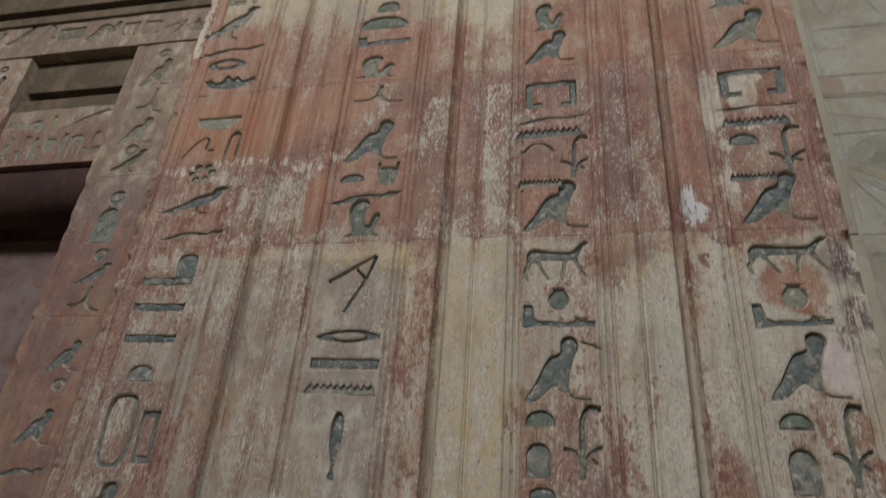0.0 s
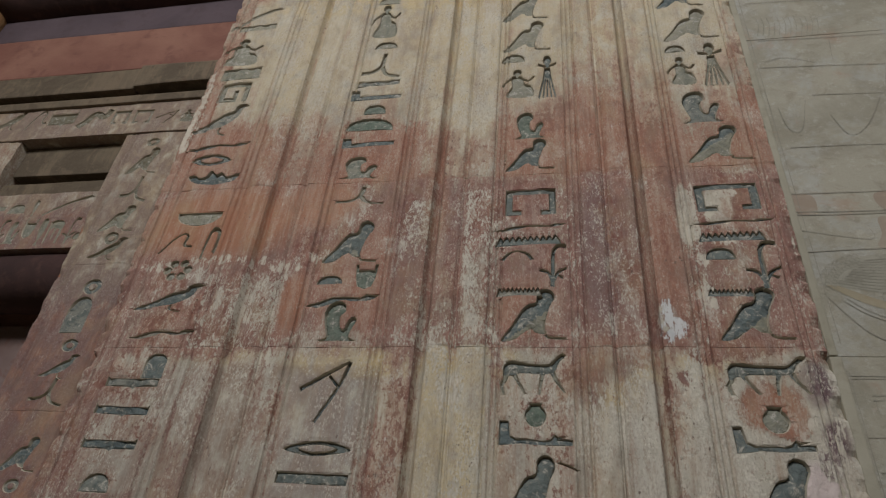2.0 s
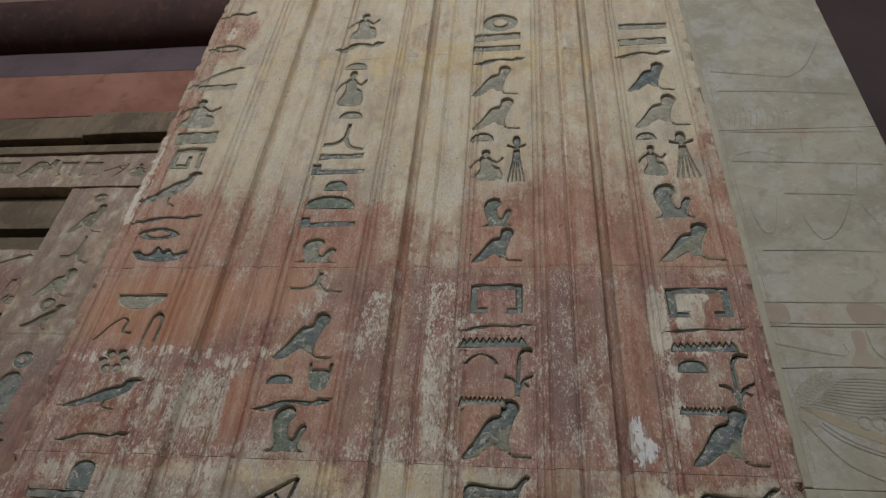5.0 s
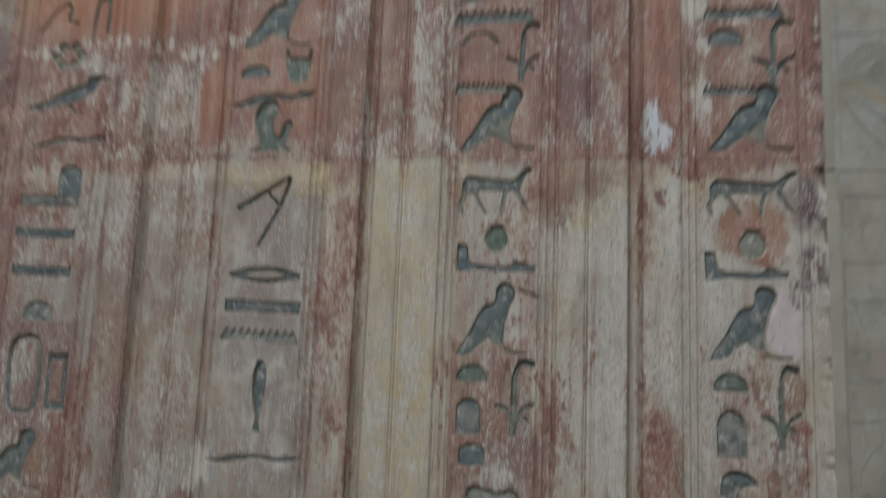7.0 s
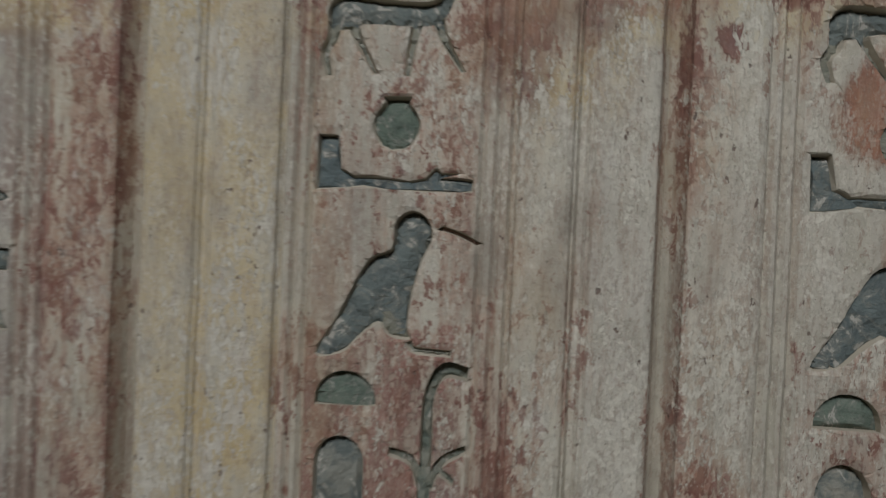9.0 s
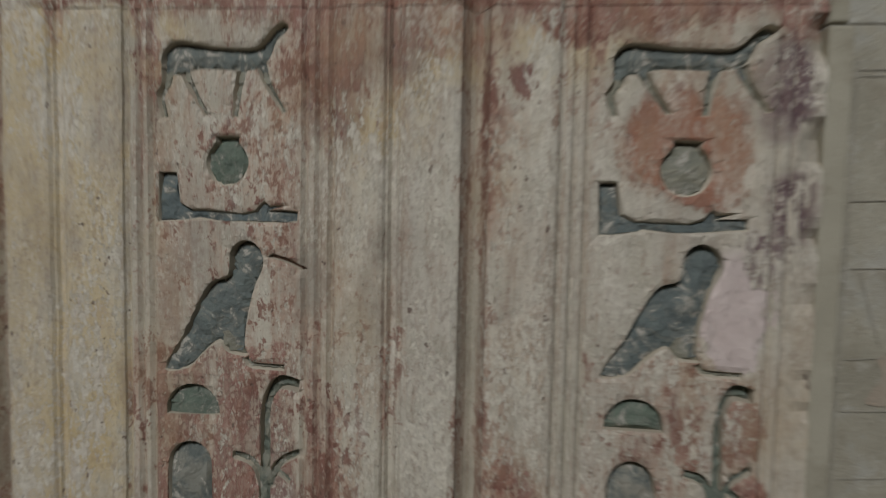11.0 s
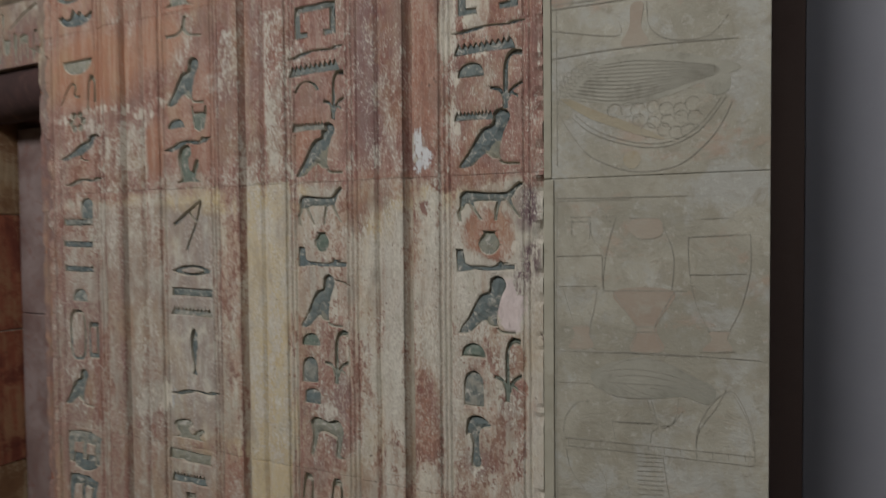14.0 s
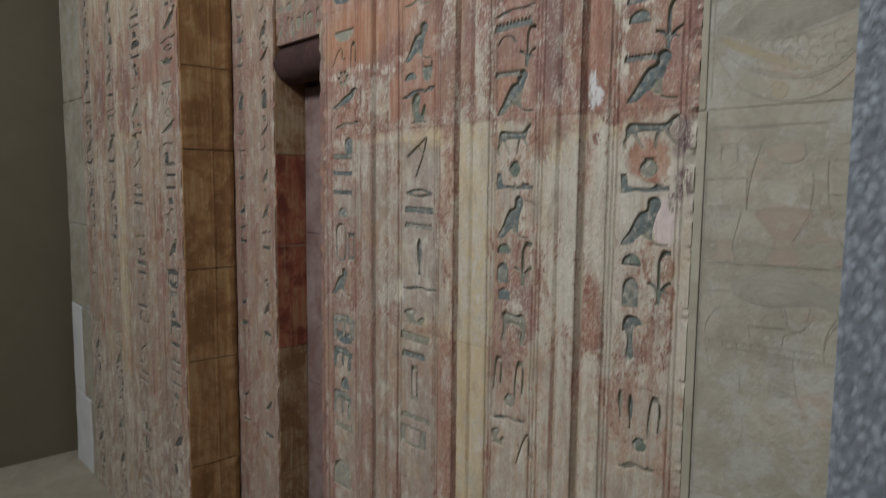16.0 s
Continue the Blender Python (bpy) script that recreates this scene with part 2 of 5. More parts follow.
def granite_mat(name):
    t = Tree(name, 0.55)
    grain, fine = t.noise(210, 4, 0.6, warp=0.5, shift=5.0), t.noise(480, 3, 0.6, shift=8.0)
    pebble = t.cells(260, (1, 1, 0.75))
    c = t.mix(t.step(pebble, 0.2, 0.6), (0.235, 0.258, 0.282), (0.135, 0.15, 0.168))
    c = t.mix(t.step(grain, 0.54, 0.64, 0, 0.6), c, (0.135, 0.15, 0.165))
    c = t.mix(t.step(grain, 0.42, 0.34, 0, 0.6), c, (0.30, 0.325, 0.345))
    c = t.mix(t.step(fine, 0.58, 0.68, 0, 0.5), c, (0.10, 0.11, 0.125))
    h = t.math("ADD", t.math("MULTIPLY", pebble, -0.4), t.math("MULTIPLY", grain, 1.0))
    return t.finish(c, h, 0.0025, 0.65)


PAINTED = painted_stone("painted_limestone")
BLUE = pigment("blue_pigment", (0.076, 0.094, 0.097), (0.142, 0.172, 0.166), 0.54)
DARKSIGN = pigment("dark_sign_pigment", (0.045, 0.042, 0.040), (0.085, 0.085, 0.08), 0.60)
GREEN = pigment("green_pigment", (0.098, 0.125, 0.098), (0.155, 0.190, 0.145), 0.54)
OLIVE = pigment("olive_sign_floor", (0.13, 0.115, 0.075), (0.19, 0.16, 0.105), 0.54)
BARE = pigment("bare_sign_floor", (0.27, 0.25, 0.185), (0.36, 0.33, 0.245), 0.52)
RUST = pigment("rusty_pigment", (0.23, 0.12, 0.09), (0.32, 0.19, 0.14), 0.56)
PALE = pigment("pale_pigment", (0.20, 0.20, 0.155), (0.31, 0.285, 0.21), 0.54)
RELIEF = relief_stone("pale_limestone")
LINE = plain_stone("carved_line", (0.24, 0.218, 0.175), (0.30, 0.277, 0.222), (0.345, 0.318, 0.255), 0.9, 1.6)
GREYGREEN = plain_stone("faded_green_paint", (0.255, 0.243, 0.193), (0.325, 0.305, 0.243), (0.21, 0.193, 0.15), 0.75, 1.3)
PINK = plain_stone("faded_red_paint", (0.305, 0.238, 0.18), (0.335, 0.285, 0.22), (0.335, 0.305, 0.24), 0.9, 1.3)
OCHRE = plain_stone("ochre_stain", (0.30, 0.255, 0.17), (0.35, 0.305, 0.22), (0.30, 0.225, 0.13), 0.8, 1.4)
RECESS = streaky_paint("ochre_brown_paint", (0.215, 0.11, 0.045), (0.30, 0.165, 0.07), (0.38, 0.255, 0.125), (0.16, 0.078, 0.036))
NICHE = streaky_paint("dark_red_paint", (0.17, 0.05, 0.032), (0.31, 0.105, 0.058), (0.36, 0.21, 0.11), (0.09, 0.035, 0.025))
NICHETAN = streaky_paint("worn_tan_paint", (0.22, 0.12, 0.06), (0.33, 0.22, 0.12), (0.42, 0.33, 0.21), (0.14, 0.06, 0.035))
PINKPLASTER = plain_stone("worn_pink_plaster", (0.15, 0.095, 0.082), (0.235, 0.18, 0.165), (0.17, 0.075, 0.055), 0.7, 1.2)
# maroon paint of the drum; also stands in for shade in slot, gap and head
MAROON = plain_stone("maroon_paint_and_shade", (0.038, 0.021, 0.019), (0.062, 0.031, 0.027), (0.10, 0.052, 0.042), 0.6, 1.2)
ORANGE = plain_stone("orange_plaster", (0.20, 0.088, 0.064), (0.28, 0.14, 0.10), (0.165, 0.072, 0.055), 0.8, 0.7, 0.85, 0.005)
PURPLE = plain_stone("purple_paint", (0.085, 0.062, 0.070), (0.11, 0.08, 0.088), (0.07, 0.045, 0.045), 0.5)
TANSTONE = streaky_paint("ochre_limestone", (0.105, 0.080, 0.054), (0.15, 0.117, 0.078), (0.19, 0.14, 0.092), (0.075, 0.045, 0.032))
BORDER = plain_stone("yellowed_limestone", (0.305, 0.28, 0.212), (0.38, 0.35, 0.272), (0.25, 0.222, 0.162), 0.7)
RIM = plain_stone("cut_stone_edge", (0.40, 0.35, 0.27), (0.48, 0.43, 0.34), (0.30, 0.21, 0.15), 0.6)
WHITE = plain_stone("white_plaster", (0.55, 0.56, 0.56), (0.62, 0.62, 0.60), (0.48, 0.47, 0.44), 0.3)
WALLTAN = plain_stone("tan_wall_paint", (0.135, 0.117, 0.08), (0.15, 0.128, 0.087), (0.125, 0.105, 0.07), 0.3, 0.5)
BROWN = plain_stone("brown_wall_paint", (0.25, 0.175, 0.148), (0.275, 0.195, 0.162), (0.225, 0.152, 0.128), 0.4, 0.5)
DARKBROWN = plain_stone("dark_brown_wall_paint", (0.062, 0.044, 0.042), (0.075, 0.052, 0.050), (0.055, 0.038, 0.036), 0.4, 0.5)
GREY = plain_stone("grey_wall_paint", (0.36, 0.354, 0.38), (0.385, 0.378, 0.405), (0.335, 0.33, 0.357), 0.3, 0.4, 0.6)
FLOOR = plain_stone("pale_floor_stone", (0.30, 0.27, 0.21), (0.35, 0.32, 0.25), (0.25, 0.22, 0.17), 0.4)
GRANITE = granite_mat("grey_granite")


# ---- building helpers ----
def mesh_object(name, verts, faces, material, parent=None, label="", smooth=False):
    me = bpy.data.meshes.new(name)
    me.from_pydata([tuple(v) for v in verts], [], faces)
    me.materials.append(material)
    if smooth:
        me.polygons.foreach_set("use_smooth", [True] * len(me.polygons))
    ob = new(name, me)
    ob.parent = parent
    return tagged(ob, label) if label else ob


def part(name, bm, material, parent=None, label="", smooth=False):
    me = bpy.data.meshes.new(name)
    bmesh.ops.recalc_face_normals(bm, faces=bm.faces)
    bm.to_mesh(me)
    bm.free()
    me.materials.append(material)
    if smooth:
        me.polygons.foreach_set("use_smooth", [True] * len(me.polygons))
    ob = new(name, me)
    ob.parent = parent
    return tagged(ob, label) if label else ob


def slab(x0, x1, y0, y1, z0, z1, worn=0.004, cuts=0, rag=0.0, seed=0):
    """A block with bevelled edges, and with cuts a face that is not quite flat."""
    bm = bmesh.new()
    bmesh.ops.create_cube(bm, size=1, matrix=Matrix.LocRotScale(((x0 + x1) / 2, (y0 + y1) / 2, (z0 + z1) / 2), None, (x1 - x0, y1 - y0, z1 - z0)))
    if worn:
        bmesh.ops.bevel(bm, geom=bm.edges[:], offset=worn, segments=2, profile=0.6, affect="EDGES", clamp_overlap=True)
    if cuts:
        bmesh.ops.subdivide_edges(bm, edges=[e for e in bm.edges if e.calc_length() > 0.05], cuts=cuts, use_grid_fill=True)
        for v in bm.verts:
            v.co += noise.noise_vector(v.co * 9 + Vector((seed, 0, 0))) * rag
    return bm


def thing(name, label, category, kind="", group=""):
    return tagged(new(name), label, category, group, kind)


# ---- carved signs: outlines in a unit box, x to the right and z up ----
def curve(pts, n=4, closed=True):
    """A smooth line through the points."""
    out, k = [], len(pts)
    p = [np.array(q, float) for q in pts]
    for i in range(k if closed else k - 1):
        a, b, c, d = (p[j % k] if closed else p[min(max(j, 0), k - 1)] for j in (i - 1, i, i + 1, i + 2))
        for s in range(n):
            u = s / n
            out.append(0.5 * (2 * b + (c - a) * u + (2 * a - 5 * b + 4 * c - d) * u * u + (3 * b - a - 3 * c + d) * u**3))
    if not closed:
        out.append(p[-1])
    return out


def stroke(pts, w, n=4):
    """A band of width w along a smooth line; w may taper from a to b."""
    line = curve(pts, n, False)
    a, b = w if isinstance(w, tuple) else (w, w)
    left, right = [], []
    for i, q in enumerate(line):
        d = line[min(i + 1, len(line) - 1)] - line[max(i - 1, 0)]
        d = d / (np.linalg.norm(d) + 1e-9)
        h = (a + (b - a) * i / (len(line) - 1)) / 2
        nrm = np.array([-d[1], d[0]]) * h
        left.append(q + nrm), right.append(q - nrm)
    return left + right[::-1]


def oval(cx, cy, rx, ry, n=18):
    return [np.array([cx + rx * math.cos(a), cy + ry * math.sin(a)]) for a in np.linspace(0, 2 * math.pi, n, endpoint=False)]


def poly(*pts):
    return [np.array(p, float) for p in pts]


def half_round(y0=-0.5, y1=0.5, w=0.5):
    return [np.array([w * math.cos(a), y0 + (y1 - y0) * math.sin(a) ** 0.8]) for a in np.linspace(0, math.pi, 17)]


def glyph(kind):
    if kind in ("owl", "bird"):
        body = curve([(-0.5, -0.47), (-0.33, -0.2), (-0.12, 0.16), (0.05, 0.24), (0.08, 0.42), (0.19, 0.5), (0.31, 0.45), (0.35, 0.32),
                      (0.27, 0.15), (0.2, -0.1), (0.18, -0.28), (0.2, -0.36), (0.05, -0.34), (-0.04, -0.26), (-0.18, -0.36), (-0.3, -0.46)])
        if kind == "bird":
            body = curve([(-0.5, -0.32), (-0.25, -0.12), (0.05, 0.2), (0.2, 0.3), (0.24, 0.44), (0.36, 0.5), (0.5, 0.42), (0.38, 0.34),
                          (0.34, 0.12), (0.2, -0.08), (0.05, -0.22), (-0.12, -0.26), (-0.3, -0.36)])
            return [body, stroke([(0.06, -0.24), (0.05, -0.38), (0.2, -0.46)], 0.045)]
        return [body, stroke([(0.19, -0.37), (0.24, -0.43), (0.5, -0.45)], 0.05)]
    if kind == "quail":
        return [curve([(-0.5, -0.47), (-0.32, -0.36), (-0.4, -0.1), (-0.46, 0.2), (-0.34, 0.42), (-0.1, 0.5), (0.08, 0.42), (0.12, 0.24), (0.0, 0.12), (0.02, -0.12), (0.14, -0.2),
                       (0.22, -0.02), (0.36, 0.1), (0.47, 0.02), (0.36, -0.2), (0.32, -0.38), (0.48, -0.48), (0.0, -0.46)])]
    if kind == "goat":
        return [curve([(-0.49, 0.1), (-0.46, 0.24), (-0.36, 0.32), (-0.1, 0.27), (0.16, 0.25), (0.27, 0.28), (0.36, 0.42), (0.44, 0.5), (0.5, 0.45), (0.47, 0.38), (0.4, 0.3), (0.34, 0.12),
                       (0.22, 0.02), (0.0, 0.02), (-0.2, 0.03), (-0.34, -0.02), (-0.44, -0.02)], 4)] + [
                stroke([(-0.44, 0.06), (-0.45, -0.1), (-0.5, -0.24), (-0.47, -0.46)], (0.1, 0.05)), stroke([(-0.32, 0.06), (-0.26, -0.14), (-0.14, -0.44)], (0.09, 0.04)),
                stroke([(0.14, 0.06), (0.1, -0.2), (0.08, -0.46)], (0.08, 0.045)), stroke([(0.28, 0.08), (0.33, -0.12), (0.46, -0.42)], (0.09, 0.04))]
    if kind == "dog":
        return [curve([(-0.45, 0.3), (-0.3, 0.44), (0.05, 0.36), (0.3, 0.4), (0.46, 0.2), (0.42, -0.1), (0.36, -0.42), (0.48, -0.5), (0.24, -0.48),
                       (0.26, -0.1), (0.1, 0.02), (-0.2, 0.06), (-0.3, -0.2), (-0.4, -0.48), (-0.48, -0.45), (-0.4, 0.0)])]
    if kind == "lion":
        return [curve([(-0.5, 0.1), (-0.38, 0.2), (-0.28, 0.02), (-0.16, 0.08), (-0.08, 0.45), (0.04, 0.2), (0.14, 0.3), (0.26, 0.05), (0.36, 0.1),
                       (0.5, 0.22), (0.46, -0.1), (0.34, -0.3), (0.1, -0.38), (-0.2, -0.35), (-0.4, -0.2)])]
    if kind in ("figure", "legs"):
        if kind == "legs":
            return [stroke([(-0.5, -0.25), (-0.2, -0.22), (0.0, 0.0), (0.06, 0.48)], (0.13, 0.1)), stroke([(0.02, -0.02), (0.15, -0.32), (0.5, -0.45)], (0.12, 0.09))]
        return [oval(-0.02, 0.38, 0.14, 0.12, 12), curve([(-0.2, 0.24), (0.12, 0.24), (0.2, 0.0), (0.4, -0.1), (0.45, -0.46), (-0.3, -0.46), (-0.34, -0.3), (-0.2, -0.1)]),
                stroke([(0.14, 0.16), (0.32, 0.08), (0.5, 0.22)], 0.07), stroke([(-0.22, 0.18), (-0.4, 0.05), (-0.5, -0.08)], 0.07)]
    if kind == "pot":
        return [curve([(-0.28, 0.46), (-0.26, 0.5), (0.26, 0.5), (0.28, 0.46), (0.27, 0.36), (0.4, 0.22), (0.49, 0.0), (0.44, -0.22), (0.28, -0.42), (0, -0.5), (-0.28, -0.42), (-0.44, -0.22), (-0.49, 0.0), (-0.4, 0.22), (-0.27, 0.36)], 3)]
    if kind == "cup":
        return [poly((-0.5, 0.5), (-0.36, 0.5), (-0.34, 0.26), (0.34, 0.26), (0.36, 0.5), (0.5, 0.5), (0.42, -0.1), (0.3, -0.38), (0.0, -0.5), (-0.3, -0.38), (-0.42, -0.1))]
    if kind == "arm":
        return [poly((-0.5, 0.5), (-0.37, 0.5), (-0.34, -0.1), (-0.25, -0.22), (0.1, -0.27), (0.2, -0.2), (0.26, -0.02), (0.3, -0.1), (0.42, -0.1), (0.3, -0.2), (0.5, -0.2),
                     (0.5, -0.42), (0.2, -0.46), (-0.2, -0.42), (-0.5, -0.5))]
    if kind == "lbar":
        return [poly((-0.5, 0.5), (-0.34, 0.5), (-0.32, -0.05), (0.5, -0.02), (0.5, -0.42), (-0.5, -0.5))]
    if kind == "loaf":
        return [half_round()]
    if kind == "dome":
        return [poly((-0.5, -0.5), (0.5, -0.5)) + [np.array([0.5 * math.cos(a), 0.12 + 0.38 * math.sin(a)]) for a in np.linspace(0, math.pi, 13)]]
    if kind == "arch":
        return [stroke([(-0.48, -0.4), (-0.3, 0.12), (0.0, 0.38), (0.3, 0.14), (0.48, -0.4)], 0.14)]
    if kind == "bowl":
        return [[np.array([0.5 * math.cos(a), 0.5 - math.sin(a) ** 0.8]) for a in np.linspace(math.pi, 0, 17)]]
    if kind == "eye":
        outer = curve([(-0.5, -0.05), (-0.28, 0.3), (0.0, 0.46), (0.28, 0.3), (0.5, -0.1), (0.25, -0.36), (0.0, -0.46), (-0.28, -0.36)])
        inner = curve([(-0.28, 0.0), (-0.1, 0.18), (0.06, 0.2), (0.28, -0.02), (0.1, -0.2), (-0.12, -0.2)])
        return [outer, inner]
    if kind == "ring":
        return [oval(0, 0, 0.5, 0.5), oval(0, 0, 0.2, 0.2, 10)]
    if kind == "bar":
        return [poly((-0.5, 0.46), (-0.2, 0.5), (0.2, 0.46), (0.5, 0.5), (0.49, -0.45), (0.15, -0.5), (-0.2, -0.46), (-0.5, -0.5))]
    if kind == "bars":
        return [poly((-0.5, 0.5), (-0.46, 0.28), (0.46, 0.28), (0.5, 0.5), (0.5, -0.3), (0.1, -0.34), (0.04, -0.5), (-0.04, -0.34), (-0.5, -0.3))]
    if kind == "water":
        top = [np.array([-0.46 + 0.92 * i / 20, 0.5 if i % 2 else 0.12]) for i in range(21)]
        return [poly((-0.5, -0.5)) + top + poly((0.5, -0.5), (0.0, -0.42))]
    if kind == "snake":
        return [stroke([(-0.5, -0.42), (-0.28, -0.15), (-0.08, 0.2), (0.12, 0.18), (0.28, 0.02), (0.4, 0.12), (0.5, 0.42)], (0.3, 0.22))]
    if kind == "slash":
        return [stroke([(0.46, 0.5), (0.0, 0.27), (-0.5, 0.02)], (0.05, 0.09)), stroke([(0.48, 0.5), (0.34, 0.12), (-0.06, -0.5)], (0.09, 0.06)), stroke([(0.08, 0.26), (0.2, 0.16), (0.34, 0.06)], 0.06)]
    if kind == "stick":
        return [stroke([(-0.5, -0.5), (-0.1, 0.02), (0.2, 0.28), (0.5, 0.5)], (0.07, 0.16))]
    if kind == "tick":
        return [stroke([(-0.5, 0.4), (0.0, 0.1), (0.5, -0.4)], (0.3, 0.2))]
    if kind == "maze":
        return [poly((-0.5, 0.5), (0.5, 0.5), (0.5, -0.5), (0.32, -0.5), (0.32, 0.28), (-0.3, 0.28), (-0.3, -0.3), (0.0, -0.3), (0.0, 0.08), (0.14, 0.08), (0.14, -0.5), (-0.5, -0.5))]
    if kind == "rod":
        return [curve([(-0.25, 0.5), (0.3, 0.46), (0.48, 0.2), (0.3, -0.15), (0.16, -0.35), (0.3, -0.5), (-0.2, -0.48), (-0.05, -0.33), (-0.3, -0.1), (-0.46, 0.2)])]
    if kind == "sedge":
        return [stroke([(0.5, 0.46), (0.2, 0.48), (0.02, 0.3), (0.0, -0.1), (-0.02, -0.5)], (0.1, 0.16)), stroke([(-0.04, -0.34), (-0.18, -0.16), (-0.48, -0.1)], (0.11, 0.06)),
                stroke([(0.04, -0.34), (0.2, -0.16), (0.5, -0.06)], (0.11, 0.06)), stroke([(0.03, -0.3), (0.14, -0.22), (0.36, -0.3)], 0.06)]
    if kind == "bundle":
        return [oval(0, 0.34, 0.2, 0.12, 12)] + [stroke([(0.05 * k, 0.16), (0.09 * k, -0.1), (0.2 * k, -0.5)], 0.08) for k in (-2, -1, 0, 1, 2)] + [
            stroke([(-0.45, 0.24), (0.0, 0.2), (0.45, 0.26)], 0.06)]
    if kind == "gate":
        return [poly((-0.5, 0.5), (0.5, 0.5), (0.5, -0.48), (0.2, -0.48), (0.2, -0.32), (0.36, -0.3), (0.36, 0.3), (-0.36, 0.3), (-0.36, -0.3), (-0.18, -0.32), (-0.18, -0.48), (-0.5, -0.48))]
    if kind == "box":
        return [poly((-0.5, 0.5), (0.5, 0.5), (0.5, -0.5), (-0.5, -0.5)), poly((-0.28, 0.36), (0.28, 0.36), (0.28, -0.36), (-0.28, -0.36))]
    if kind == "cartouche":
        o = lambda w, h: [np.array([w * np.sign(math.cos(a)) * abs(math.cos(a)) ** 0.6, h * np.sign(math.sin(a)) * abs(math.sin(a)) ** 0.6]) for a in np.linspace(0, 2 * math.pi, 22, endpoint=False)]
        return [o(0.5, 0.5), o(0.36, 0.44)]
    if kind == "table":
        return [poly((-0.5, 0.42), (-0.2, 0.5), (0.2, 0.5), (0.5, 0.36), (0.46, 0.16), (0.42, -0.5), (0.28, -0.5), (0.28, 0.1), (0.07, 0.14), (0.05, -0.34), (-0.05, -0.34), (-0.07, 0.16), (-0.32, 0.1), (-0.36, -0.5), (-0.48, -0.5))]
    if kind == "hook":
        return [stroke([(-0.5, -0.48), (-0.2, 0.1), (0.1, 0.42), (0.26, 0.3), (0.24, -0.1), (0.5, -0.16)], (0.06, 0.1))]
    if kind == "crook":
        return [stroke([(-0.4, -0.5), (-0.3, 0.1), (-0.1, 0.44), (0.3, 0.42), (0.4, 0.15), (0.3, -0.3)], 0.16)]
    if kind == "flower":
        return [oval(0.34 * math.cos(a), 0.32 * math.sin(a), 0.15, 0.17, 9) for a in np.linspace(0, 2 * math.pi, 6, endpoint=False)]
    if kind == "crack":
        return [stroke([(0.1, 0.5), (-0.1, 0.36), (0.15, 0.2), (-0.05, 0.02), (0.3, -0.16), (0.2, -0.34), (0.5, -0.5)], (0.03, 0.05), 3)]
    if kind == "hoe":
        return [curve([(-0.5, 0.1), (-0.4, 0.42), (-0.05, 0.5), (0.3, 0.44), (0.5, 0.3), (0.1, 0.22), (0.02, -0.1), (0.08, -0.48), (-0.28, -0.5), (-0.24, -0.1), (-0.34, 0.1)])]
    return [half_round()]


OUTER, INNER, LINTEL = [], [], []


def sign(where, kind, x, z, w, h):
    where.append((kind, x, z, w, h))


# column 1
sign(OUTER, "snake", -0.906, 2.910, 0.078, 0.034)
sign(OUTER, "eye", -0.896, 2.776, 0.094, 0.035)
sign(OUTER, "stick", -0.891, 2.713, 0.114, 0.071)
sign(OUTER, "bar", -0.880, 2.636, 0.089, 0.019)
sign(OUTER, "figure", -0.897, 2.551, 0.092, 0.093)
sign(OUTER, "bar", -0.877, 2.476, 0.088, 0.036)
sign(OUTER, "maze", -0.876, 2.417, 0.066, 0.057)
sign(OUTER, "bird", -0.884, 2.334, 0.108, 0.094)
sign(OUTER, "snake", -0.868, 2.259, 0.115, 0.018)
sign(OUTER, "eye", -0.869, 2.225, 0.084, 0.032)
sign(OUTER, "lion", -0.852, 2.168, 0.104, 0.042)
sign(OUTER, "bowl", -0.849, 2.079, 0.087, 0.029)
sign(OUTER, "hook", -0.873, 2.027, 0.059, 0.047)
sign(OUTER, "crook", -0.809, 2.024, 0.028, 0.065)
sign(OUTER, "flower", -0.853, 1.969, 0.055, 0.047)
sign(OUTER, "bird", -0.849, 1.913, 0.122, 0.055)
sign(OUTER, "snake", -0.839, 1.847, 0.093, 0.017)
sign(OUTER, "dome", -0.831, 1.804, 0.036, 0.043)
sign(OUTER, "bars", -0.859, 1.765, 0.088, 0.022)
sign(OUTER, "bars", -0.859, 1.720, 0.088, 0.020)
sign(OUTER, "bars", -0.859, 1.669, 0.087, 0.020)
sign(OUTER, "loaf", -0.857, 1.615, 0.046, 0.027)
sign(OUTER, "cartouche", -0.867, 1.532, 0.052, 0.105)
sign(OUTER, "box", -0.819, 1.524, 0.029, 0.073)
sign(OUTER, "owl", -0.869, 1.423, 0.089, 0.081)
sign(OUTER, "table", -0.854, 1.333, 0.104, 0.069)
sign(OUTER, "bowl", -0.855, 1.268, 0.091, 0.036)
sign(OUTER, "table", -0.861, 1.209, 0.088, 0.064)
sign(OUTER, "loaf", -0.850, 1.141, 0.041, 0.036)
sign(OUTER, "table", -0.862, 1.078, 0.089, 0.078)
sign(OUTER, "bars", -0.857, 1.016, 0.078, 0.032)
sign(OUTER, "dome", -0.867, 0.875, 0.085, 0.079)
